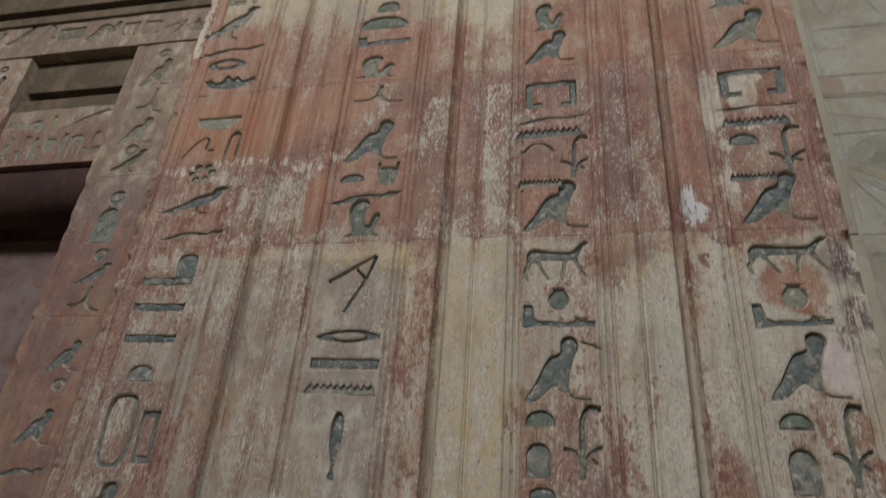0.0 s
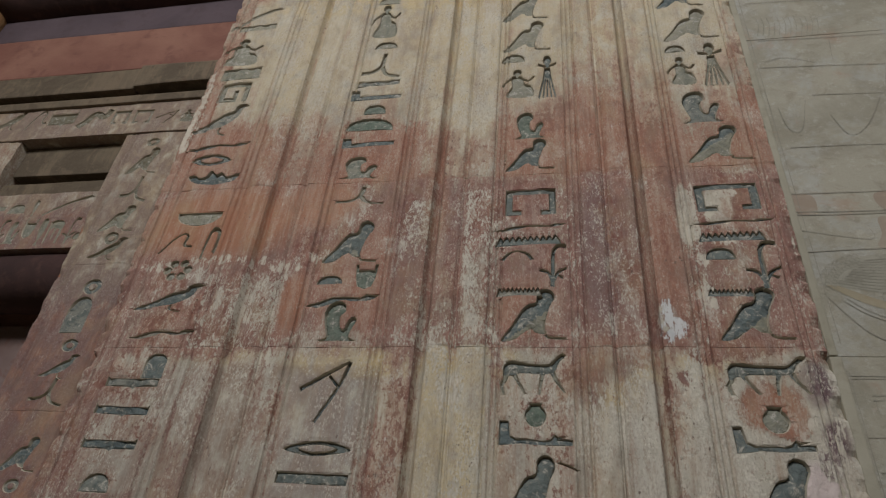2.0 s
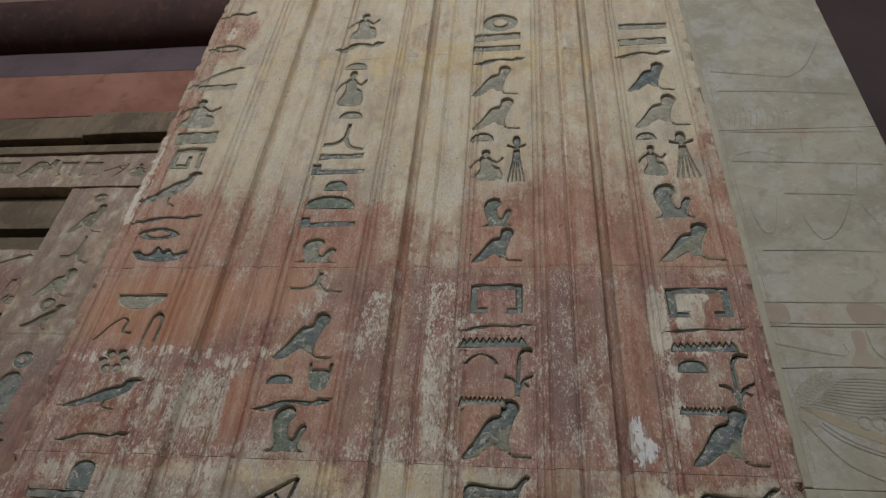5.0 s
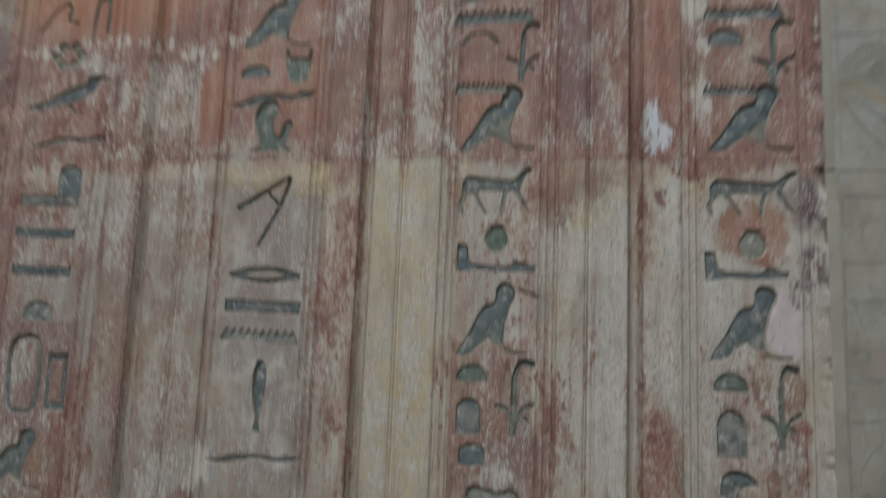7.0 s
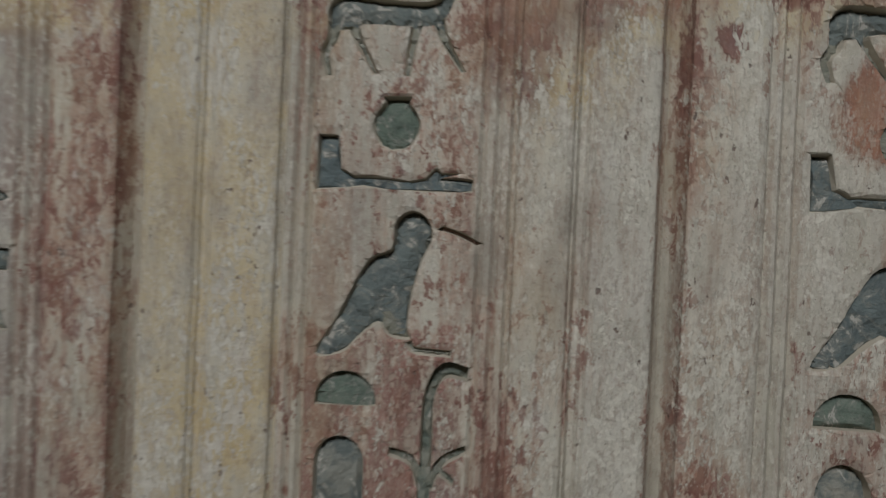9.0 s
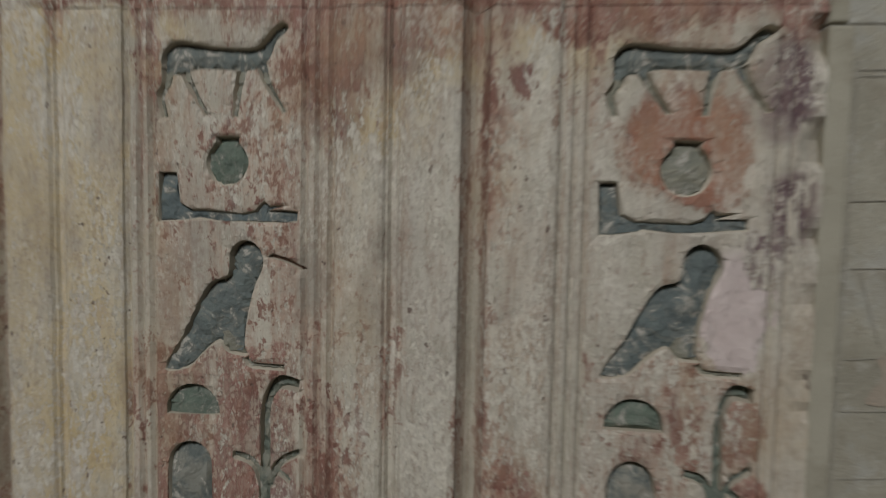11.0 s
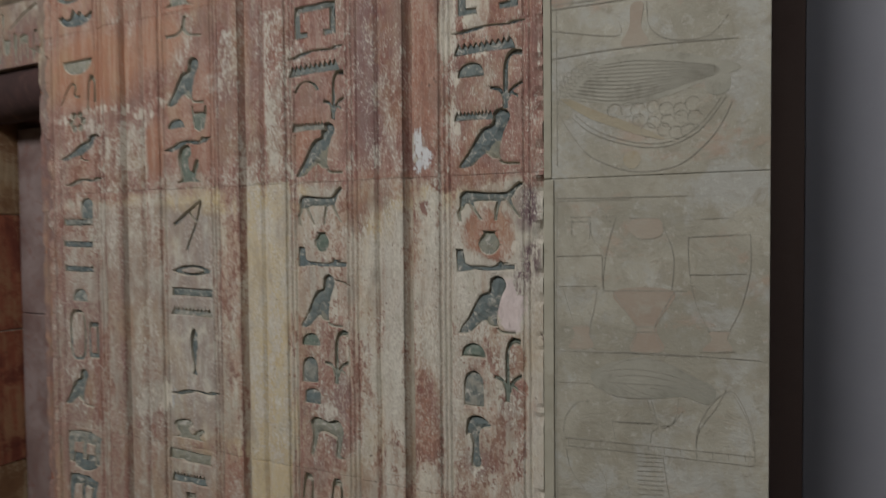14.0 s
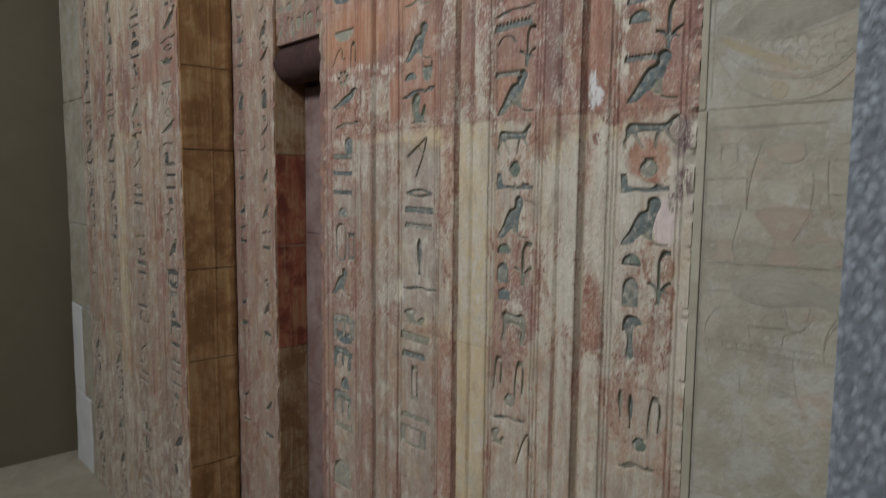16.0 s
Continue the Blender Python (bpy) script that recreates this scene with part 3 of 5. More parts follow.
# column 2
sign(OUTER, "figure", -0.580, 2.841, 0.071, 0.107)
sign(OUTER, "snake", -0.578, 2.761, 0.092, 0.041)
sign(OUTER, "loaf", -0.575, 2.699, 0.050, 0.026)
sign(OUTER, "figure", -0.575, 2.617, 0.062, 0.119)
sign(OUTER, "loaf", -0.561, 2.532, 0.048, 0.023)
sign(OUTER, "legs", -0.563, 2.466, 0.081, 0.081)
sign(OUTER, "bar", -0.562, 2.412, 0.088, 0.014)
sign(OUTER, "lbar", -0.562, 2.377, 0.104, 0.027)
sign(OUTER, "loaf", -0.558, 2.336, 0.045, 0.027)
sign(OUTER, "loaf", -0.562, 2.295, 0.093, 0.033)
sign(OUTER, "lbar", -0.559, 2.248, 0.100, 0.025)
sign(OUTER, "quail", -0.563, 2.184, 0.067, 0.055)
sign(OUTER, "legs", -0.553, 2.125, 0.086, 0.044)
sign(OUTER, "owl", -0.550, 2.018, 0.092, 0.087)
sign(OUTER, "cup", -0.517, 1.948, 0.038, 0.047)
sign(OUTER, "loaf", -0.576, 1.944, 0.042, 0.017)
sign(OUTER, "snake", -0.550, 1.904, 0.100, 0.022)
sign(OUTER, "quail", -0.546, 1.847, 0.057, 0.072)
sign(OUTER, "slash", -0.551, 1.754, 0.071, 0.092)
sign(OUTER, "eye", -0.543, 1.672, 0.097, 0.023)
sign(OUTER, "bar", -0.543, 1.631, 0.101, 0.015)
sign(OUTER, "water", -0.544, 1.595, 0.105, 0.016)
sign(OUTER, "rod", -0.540, 1.520, 0.019, 0.086)
sign(OUTER, "snake", -0.541, 1.444, 0.104, 0.016)
sign(OUTER, "quail", -0.558, 1.373, 0.084, 0.038)
sign(OUTER, "bar", -0.556, 1.336, 0.105, 0.021)
sign(OUTER, "water", -0.559, 1.281, 0.089, 0.021)
sign(OUTER, "box", -0.555, 1.211, 0.025, 0.087)
sign(OUTER, "bar", -0.550, 1.124, 0.106, 0.015)
sign(OUTER, "box", -0.560, 1.075, 0.094, 0.047)
# column 3
sign(OUTER, "ring", -0.264, 2.828, 0.078, 0.069)
sign(OUTER, "bar", -0.269, 2.774, 0.100, 0.026)
sign(OUTER, "bar", -0.270, 2.724, 0.102, 0.021)
sign(OUTER, "snake", -0.266, 2.689, 0.094, 0.024)
sign(OUTER, "owl", -0.271, 2.624, 0.092, 0.098)
sign(OUTER, "owl", -0.266, 2.522, 0.093, 0.097)
sign(OUTER, "loaf", -0.292, 2.455, 0.045, 0.024)
sign(OUTER, "bundle", -0.227, 2.400, 0.039, 0.125)
sign(OUTER, "figure", -0.282, 2.381, 0.061, 0.081)
sign(OUTER, "quail", -0.259, 2.266, 0.052, 0.068)
sign(OUTER, "owl", -0.259, 2.179, 0.083, 0.075)
sign(OUTER, "gate", -0.257, 2.087, 0.082, 0.054)
sign(OUTER, "snake", -0.259, 2.036, 0.100, 0.012)
sign(OUTER, "water", -0.261, 2.010, 0.104, 0.019)
sign(OUTER, "arch", -0.277, 1.982, 0.048, 0.021)
sign(OUTER, "sedge", -0.223, 1.962, 0.042, 0.076)
sign(OUTER, "water", -0.274, 1.916, 0.068, 0.016)
sign(OUTER, "owl", -0.253, 1.858, 0.093, 0.088)
sign(OUTER, "goat", -0.251, 1.786, 0.088, 0.064)
sign(OUTER, "pot", -0.249, 1.724, 0.030, 0.033)
sign(OUTER, "arm", -0.249, 1.699, 0.096, 0.034)
sign(OUTER, "owl", -0.253, 1.626, 0.084, 0.091)
sign(OUTER, "tick", -0.208, 1.6575, 0.024, 0.011)
sign(OUTER, "loaf", -0.274, 1.562, 0.038, 0.021)
sign(OUTER, "sedge", -0.223, 1.534, 0.048, 0.087)
sign(OUTER, "dome", -0.276, 1.511, 0.031, 0.043)
sign(OUTER, "dome", -0.271, 1.467, 0.032, 0.026)
sign(OUTER, "dog", -0.244, 1.402, 0.072, 0.070)
sign(OUTER, "crook", -0.285, 1.300, 0.026, 0.075)
sign(OUTER, "crook", -0.226, 1.295, 0.028, 0.085)
sign(OUTER, "pot", -0.251, 1.245, 0.029, 0.030)
sign(OUTER, "snake", -0.257, 1.204, 0.081, 0.016)
sign(OUTER, "quail", -0.281, 1.159, 0.039, 0.037)
sign(OUTER, "hook", -0.207, 1.151, 0.045, 0.077)
# column 4
sign(OUTER, "bar", 0.042, 2.790, 0.100, 0.022)
sign(OUTER, "bar", 0.036, 2.732, 0.098, 0.025)
sign(OUTER, "snake", 0.031, 2.691, 0.096, 0.024)
sign(OUTER, "owl", 0.036, 2.619, 0.090, 0.093)
sign(OUTER, "owl", 0.043, 2.516, 0.101, 0.095)
sign(OUTER, "loaf", 0.010, 2.446, 0.037, 0.020)
sign(OUTER, "bundle", 0.071, 2.401, 0.048, 0.123)
sign(OUTER, "figure", 0.015, 2.384, 0.049, 0.077)
sign(OUTER, "quail", 0.036, 2.287, 0.065, 0.081)
sign(OUTER, "owl", 0.049, 2.195, 0.099, 0.082)
sign(OUTER, "gate", 0.046, 2.082, 0.093, 0.054)
sign(OUTER, "snake", 0.045, 2.034, 0.101, 0.011)
sign(OUTER, "water", 0.041, 2.007, 0.096, 0.018)
sign(OUTER, "loaf", 0.020, 1.976, 0.042, 0.022)
sign(OUTER, "sedge", 0.074, 1.955, 0.050, 0.080)
sign(OUTER, "water", 0.024, 1.909, 0.063, 0.014)
sign(OUTER, "owl", 0.047, 1.851, 0.095, 0.085)
sign(OUTER, "goat", 0.049, 1.782, 0.100, 0.058)
sign(OUTER, "pot", 0.047, 1.723, 0.033, 0.035)
sign(OUTER, "arm", 0.040, 1.698, 0.092, 0.034)
sign(OUTER, "owl", 0.042, 1.632, 0.089, 0.088)
sign(OUTER, "loaf", 0.021, 1.565, 0.038, 0.021)
sign(OUTER, "sedge", 0.074, 1.538, 0.043, 0.091)
sign(OUTER, "dome", 0.021, 1.508, 0.032, 0.053)
sign(OUTER, "hoe", 0.028, 1.430, 0.041, 0.077)
sign(OUTER, "rod", 0.010, 1.305, 0.011, 0.050)
sign(OUTER, "crook", 0.076, 1.308, 0.028, 0.079)
sign(OUTER, "rod", 0.030, 1.294, 0.011, 0.063)
sign(OUTER, "pot", 0.050, 1.241, 0.028, 0.027)
sign(OUTER, "snake", 0.044, 1.198, 0.061, 0.020)
# inner jamb
sign(INNER, "ring", -1.228, 2.517, 0.038, 0.028)
sign(INNER, "owl", -1.227, 2.453, 0.085, 0.090)
sign(INNER, "legs", -1.217, 2.360, 0.076, 0.084)
sign(INNER, "owl", -1.224, 2.270, 0.092, 0.080)
sign(INNER, "ring", -1.223, 2.213, 0.036, 0.036)
sign(INNER, "bird", -1.219, 2.155, 0.087, 0.065)
sign(INNER, "ring", -1.213, 2.082, 0.043, 0.039)
sign(INNER, "dome", -1.218, 2.013, 0.052, 0.089)
sign(INNER, "ring", -1.203, 1.940, 0.037, 0.029)
sign(INNER, "bird", -1.206, 1.892, 0.078, 0.056)
sign(INNER, "legs", -1.204, 1.802, 0.080, 0.061)
sign(INNER, "owl", -1.201, 1.717, 0.079, 0.067)
sign(INNER, "ring", -1.194, 1.660, 0.031, 0.026)
# text lintel
sign(LINTEL, "bird", -1.701, 2.632, 0.088, 0.082)
sign(LINTEL, "hook", -1.616, 2.627, 0.058, 0.076)
sign(LINTEL, "bars", -1.540, 2.625, 0.084, 0.067)
sign(LINTEL, "snake", -1.438, 2.619, 0.083, 0.073)
sign(LINTEL, "gate", -1.358, 2.615, 0.051, 0.051)
sign(LINTEL, "gate", -1.292, 2.612, 0.053, 0.051)
sign(LINTEL, "figure", -1.160, 2.605, 0.050, 0.046)
sign(LINTEL, "slash", -1.221, 2.604, 0.062, 0.046)


# ---- the paint that is left on the door, as patches ----
def patches(x, z, rows, ch, out):
    for cx, cz, rx, rz, v in rows:
        d = ((x - cx) / rx) ** 2 + ((z - cz) / rz) ** 2
        w = np.clip(1.6 - 1.6 * d, 0, 1)
        out[:, ch] = out[:, ch] * (1 - w) + v * w


def ramp(v, a, b):
    u = np.clip((v - a) / (b - a), 0, 1)
    return u * u * (3 - 2 * u)


def door_paint(x, z):
    """Red, orange, ochre and dark on the outer jamb. x runs from its inner edge (-0.95) to its outer (0.13)."""
    wob = np.array([noise.noise((a * 9, 0.3, b * 9)) for a, b in zip(x, z)]) * 0.02
    zz = z + wob * 0.3
    p = np.zeros((len(x), 4))
    band = ramp(zz + wob * 0.5, 1.80, 1.825) * (1 - ramp(zz + wob * 0.5, 2.13, 2.155))
    p[:, 0] = 0.30 + 0.46 * band
    above = ramp(zz, 2.14, 2.15)
    p[:, 0] += above * (-0.1 + 0.34 * (1 - ramp(zz + wob * 3, 2.18, 2.5)))
    low = 1 - ramp(zz + wob, 1.345, 1.36)
    p[:, 0] += 0.08 * low
    p[:, 1] = 0.35 * low + 0.3 * above
    p[:, 2] = 0.12 + 0.25 * above
    p[:, 0] -= np.where((x > -0.61) & (x < -0.49) & (zz < 1.8), 0.12, 0) + np.where((x > -0.412) & (x < -0.32) & (zz < 1.8), 0.14, 0)
    panel = ((x > -0.905) & (x < -0.79)) | ((x > -0.3) & (x < -0.2)) | ((x > -0.014) & (x < 0.1))
    body = (zz < 1.8) & (zz > 1.35)
    p[:, 0] += np.where(panel & body, 0.20, 0)
    p[:, 0] += np.where((x > -0.955) & (x < -0.905), 0.36, 0)
    p[:, 0] += np.where((x > 0.1) & (zz > 1.8) & (zz < 2.6), 0.2, 0)
    # smooth orange repair high on the inner side, and the darker stretches of the red course
    patches(x, z, [(-0.80, 2.075, 0.19, 0.105, 1.1), (-0.62, 2.10, 0.10, 0.06, 0.95), (-0.15, 1.97, 0.055, 0.2, 0.95), (-0.44, 1.97, 0.05, 0.2, 0.9),
                   (-0.72, 1.90, 0.08, 0.06, 0.5), (-0.33, 1.90, 0.04, 0.11, 0.5), (-0.84, 1.86, 0.07, 0.05, 0.6), (-0.55, 1.83, 0.1, 0.03, 0.55)], 0, p)
    patches(x, z, [(-0.80, 2.07, 0.19, 0.10, 1.0), (-0.62, 2.10, 0.09, 0.06, 0.9), (-0.52, 1.95, 0.1, 0.13, 0.45), (-0.06, 1.99, 0.035, 0.15, 0.5),
                   (-0.63, 1.90, 0.03, 0.07, 0.8), (0.05, 1.72, 0.06, 0.09, 0.45), (-0.26, 1.89, 0.06, 0.06, 0.5)], 1, p)
    patches(x, z, [(-0.5, 1.80, 0.14, 0.03, 0.85), (-0.365, 1.62, 0.05, 0.3, 0.7), (-0.33, 1.80, 0.05, 0.03, 0.6), (-0.27, 1.88, 0.06, 0.05, 0.45),
                   (-0.15, 1.77, 0.05, 0.06, 0.9), (-0.47, 1.35, 0.12, 0.03, 0.8), (-0.3, 1.41, 0.05, 0.06, 0.7), (-0.3, 2.6, 0.3, 0.25, 0.45)], 2, p)
    patches(x, z, [(-0.15, 1.99, 0.04, 0.18, 0.62), (-0.455, 2.0, 0.03, 0.16, 0.5), (-0.15, 1.80, 0.03, 0.035, 0.45), (-0.38, 2.06, 0.02, 0.09, 0.35), (-0.1, 2.02, 0.02, 0.1, 0.35)], 3, p)
    # every fillet has weathered in its own way, course by course
    tone = np.zeros((len(x), 4))
    tone[:, 1], tone[:, 2] = 0.35, 0.15
    course = np.searchsorted(COURSES, zz)
    # red, ochre, grey, brown and light for the body and the course above it, fillet by fillet
    body_look = ["0.52 0.1 0.2 0.5 0.2", "0.28 0.15 0.3 0.5 0.4", "0.36 0.1 0.4 0.4 0.3", "0.46 0.15 0.2 0.6 0.1", "0.06 0.85 0.3 0.0 0.5", "0.10 0.8 0.1 0.0 0.6", "0.38 0.15 0.1 0.3 0.6", "0.29 0.0 0.35 0.0 0.9", "0.33 0.1 0.1 0.3 0.8"]
    top_look = ["0.18 0.5 0.2 0.2 0.6", "0.14 0.4 0.3 0.1 0.7", "0.22 0.3 0.4 0.2 0.5", "0.20 0.5 0.1 0.3 0.6", "0.10 0.6 0.1 0.2 0.8", "0.12 0.5 0.2 0.1 0.9", "0.46 0.4 0.1 0.4 0.2", "0.42 0.5 0.1 0.5 0.2", "0.38 0.4 0.2 0.3 0.3"]
    for n, (a, b) in enumerate(BANDS):
        rnd = random.Random(n * 7 + 3)
        on = (x > a - 0.004) & (x < b + 0.004)
        for c in range(len(COURSES) + 1):
            here = on & (course == c)
            if c == 5:
                p[here, 0] += rnd.uniform(-0.12, 0.1)
                continue
            look_now = [float(v) for v in (body_look if c <= 4 else top_look)[n].split()]
            p[here, 0] = look_now[0] + (p[here, 0] - 0.3) * 0.8
            p[here, 2] = np.maximum(p[here, 2], look_now[1])
            tone[here, 1], tone[here, 2], tone[here, 3] = look_now[2:]
            if c <= 3:
                p[here, 0] += rnd.uniform(-0.1, 0.2)
                tone[here, 3] *= 0.4
    tone[:, 3] += np.where(panel & body, 0.35, 0)
    tone[:, 3] -= 0.15 * above
    p[:, 1] = np.maximum(p[:, 1], 0.55 * above)
    p[:, 0] += np.where(panel & (zz < 1.6) & (zz > 1.2), 0.17, 0)
    p[:, 0] -= np.where(panel & (zz < 1.8) & (zz > 1.6) & (x > -0.35), 0.03, 0)
    patches(x, z, [(-0.22, 1.43, 0.05, 0.09, 0.72), (0.06, 1.44, 0.05, 0.12, 0.62), (-0.44, 2.78, 0.03, 0.07, 0.5), (-0.405, 2.83, 0.03, 0.09, 0.5), (-0.89, 2.82, 0.07, 0.12, 0.6), (-0.82, 2.25, 0.08, 0.1, 0.5)], 0, p)
    patches(x, z, [(-0.44, 2.78, 0.03, 0.07, 0.7), (-0.405, 2.83, 0.03, 0.09, 0.7), (-0.89, 2.82, 0.07, 0.12, 0.4)], 1, p)
    tone[:, 1] = np.where((x > -0.6) & (x < -0.49) & (zz < 1.8), 0.85, tone[:, 1])
    # paint clings along the scribed lines and in the edges of the fillets
    seam = np.min(np.abs(x[:, None] - np.array(LINES + tuple(v for ab in BANDS for v in ab))[None]), 1)
    cling = np.array([0.5 + 1.1 * noise.noise((a * 40, 8.0, b * 7)) for a, b in zip(x, z)]).clip(0, 1)
    p[:, 0] += 0.34 * np.exp(-((seam / 0.0045) ** 2)) * cling * (1 - 0.6 * above)
    # in the red course the flakes come in swarms, fillet by fillet
    course_red = (course == 5)
    tone[:, 3] = np.where(course_red, 0.15, tone[:, 3])
    for a, b, za, zb, v in ((-0.79, -0.645, 1.82, 1.96, 0.95), (-0.365, -0.305, 1.82, 2.12, 0.85), (-0.47, -0.42, 1.82, 2.1, 0.6), (-0.13, -0.09, 1.9, 2.1, 0.45), (-0.03, 0.0, 1.9, 2.1, 0.9), (-0.42, -0.31, 1.82, 1.9, 0.8)):
        here = course_red & (x > a) & (x < b) & (z > za) & (z < zb)
        tone[here, 3] = v
    # grime, and the weaker light towards this side, both put into the colour
    grimy_and_dim = (x < -0.47) & (zz < 1.79)
    p[:, 3] = np.where(grimy_and_dim, np.maximum(p[:, 3], 0.3), p[:, 3])
    tone[:, 2] += 0.3 * grimy_and_dim
    tone[:, 2] += 0.35 * low
    tone[:, 1] += 0.3 * (1 - ramp(zz, 1.0, 1.3))
    patches(x, z, [(-0.07, 1.875, 0.012, 0.026, 0.6), (0.092, 1.65, 0.022, 0.045, 0.8), (0.115, 1.73, 0.018, 0.05, 0.6), (-0.88, 1.976, 0.06, 0.016, 0.5), (-0.79, 1.988, 0.06, 0.014, 0.6),
                   (-0.71, 1.982, 0.05, 0.013, 0.55), (-0.655, 1.966, 0.04, 0.016, 0.6), (-0.60, 1.99, 0.03, 0.02, 0.5), (-0.572, 2.03, 0.022, 0.04, 0.42), (-0.94, 2.32, 0.02, 0.1, 0.7), (-0.61, 1.43, 0.05, 0.04, 0.6), (-0.02, 2.04, 0.008, 0.06, 0.45),
                   (0.06, 1.985, 0.03, 0.010, 0.45), (-0.33, 1.9, 0.03, 0.08, 0.3), (-0.69, 1.9, 0.06, 0.05, 0.35)], 0, tone)
    patches(x, z, [(-0.16, 1.80, 0.04, 0.045, 0.65), (-0.10, 1.81, 0.05, 0.025, 0.6)], 0, p)
    patches(x, z, [(-0.155, 1.80, 0.04, 0.045, 0.7), (-0.10, 1.81, 0.05, 0.025, 0.6)], 1, p)
    patches(x, z, [(-0.213, 1.47, 0.022, 0.05, 0.45), (-0.265, 1.335, 0.03, 0.035, 0.4), (-0.22, 1.395, 0.02, 0.03, 0.5), (0.08, 1.475, 0.02, 0.05, 0.4), (0.03, 1.40, 0.03, 0.03, 0.4), (-0.87, 1.60, 0.03, 0.025, 0.45), (-0.84, 1.45, 0.03, 0.04, 0.4), (-0.168, 1.775, 0.014, 0.055, 0.75), (-0.125, 1.79, 0.012, 0.02, 0.5), (-0.168, 1.79, 0.018, 0.045, 0.4), (-0.135, 1.805, 0.03, 0.018, 0.4)], 3, p)
    patches(x, z, [(-0.16, 1.77, 0.03, 0.07, 1.0), (-0.12, 1.80, 0.05, 0.02, 0.8), (-0.46, 1.803, 0.16, 0.022, 0.6)], 2, tone)
    patches(x, z, [(-0.4, 2.70, 0.5, 0.07, 0.9), (-0.47, 1.80, 0.15, 0.028, 1.0), (-0.31, 1.80, 0.05, 0.03, 0.8), (-0.08, 1.795, 0.12, 0.025, 0.8), (-0.75, 1.815, 0.1, 0.02, 0.7)], 2, p)
    patches(x, z, [(0.106, 1.772, 0.02, 0.036, 1.2), (0.112, 1.70, 0.018, 0.028, 1.2)], 3, p)
    # bare patches
    patches(x, z, [(-0.066, 1.868, 0.02, 0.03, 0.35), (-0.02, 2.05, 0.014, 0.07, -0.2), (0.03, 2.06, 0.03, 0.05, 0.2), (0.09, 1.66, 0.03, 0.07, -0.3),
                   (0.1, 1.74, 0.02, 0.05, -0.1), (-0.60, 1.43, 0.06, 0.04, -0.2)], 0, p)
    patches(x, z, [(-0.066, 1.866, 0.026, 0.034, 0.0)], 2, p)
    p[:, 0] -= 0.07 * (course <= 4) + 0.05 * above
    # red lingers above the joint, most of all towards the inner edge
    linger = above * (1 - ramp(zz + wob * 4, 2.20, 2.44)) * (0.20 + 0.15 * (x < -0.45) + 0.10 * (x < -0.76))
    p[:, 0] += linger
    p[:, 2] *= 1 - 1.2 * linger
    tone[:, 2] += 0.8 * linger
    outer = (x > -0.05) & (zz < 1.8) & (zz > 1.35)
    p[:, 0] -= 0.14 * outer
    tone[:, 3] += 0.35 * outer
    p[:, 2] += 0.15 * above
    patches(x, z, [(-0.66, 1.372, 0.05, 0.028, 0.62), (-0.74, 1.36, 0.04, 0.03, 0.5), (-0.47, 1.352, 0.05, 0.022, 0.55), (-0.56, 1.348, 0.05, 0.012, 0.5), (-0.63, 1.40, 0.012, 0.025, 0.6)], 0, p)
    patches(x, z, [(-0.66, 1.372, 0.06, 0.03, 1.0), (-0.47, 1.352, 0.06, 0.025, 1.0), (-0.56, 1.348, 0.06, 0.014, 0.9)], 2, tone)
    patches(x, z, [(-0.055, 1.46, 0.028, 0.10, 0.60), (-0.115, 1.40, 0.02, 0.06, 0.45)], 0, p)
    patches(x, z, [(-0.055, 1.46, 0.028, 0.10, 0.9), (-0.05, 1.58, 0.02, 0.06, 0.5)], 2, tone)
    patches(x, z, [(-0.055, 1.46, 0.03, 0.10, 0.2)], 3, tone)
    # chalky white loss on the fillet, sound pink fill beside the owl, pale scraped stone round it
    patches(x, z, [(-0.062, 1.862, 0.03, 0.05, 1.0), (0.1, 1.715, 0.035, 0.05, 0.35)], 1, tone)
    patches(x, z, [(-0.066, 1.872, 0.015, 0.032, 0.72), (-0.053, 1.85, 0.018, 0.020, 0.72), (-0.070, 1.842, 0.010, 0.022, 0.72), (0.0, 1.891, 0.007, 0.012, 0.8), (0.008, 1.879, 0.006, 0.008, 0.7),
                   (0.098, 1.716, 0.022, 0.03, 0.52), (0.114, 1.68, 0.010, 0.03, 0.5), (0.078, 1.757, 0.014, 0.018, 0.5), (-0.40, 1.78, 0.014, 0.035, 0.5),
                   (0.12, 1.98, 0.006, 0.05, 0.5), (-0.004, 2.03, 0.007, 0.05, 0.62), (-0.002, 1.97, 0.009, 0.03, 0.6), (0.045, 2.09, 0.028, 0.012, 0.6), (0.03, 1.995, 0.04, 0.008, 0.5), (-0.005, 2.09, 0.005, 0.03, 0.6), (-0.90, 2.835, 0.035, 0.035, 0.55), (-0.944, 2.42, 0.016, 0.1, 0.6)], 0, tone)
    patches(x, z, [(0.076, 1.632, 0.022, 0.042, 1.0), (0.083, 1.61, 0.016, 0.02, 1.0), (0.072, 1.655, 0.012, 0.025, 1.0)], 0, tone)
    patches(x, z, [(0.08, 1.63, 0.034, 0.05, 0.0)], 1, tone)
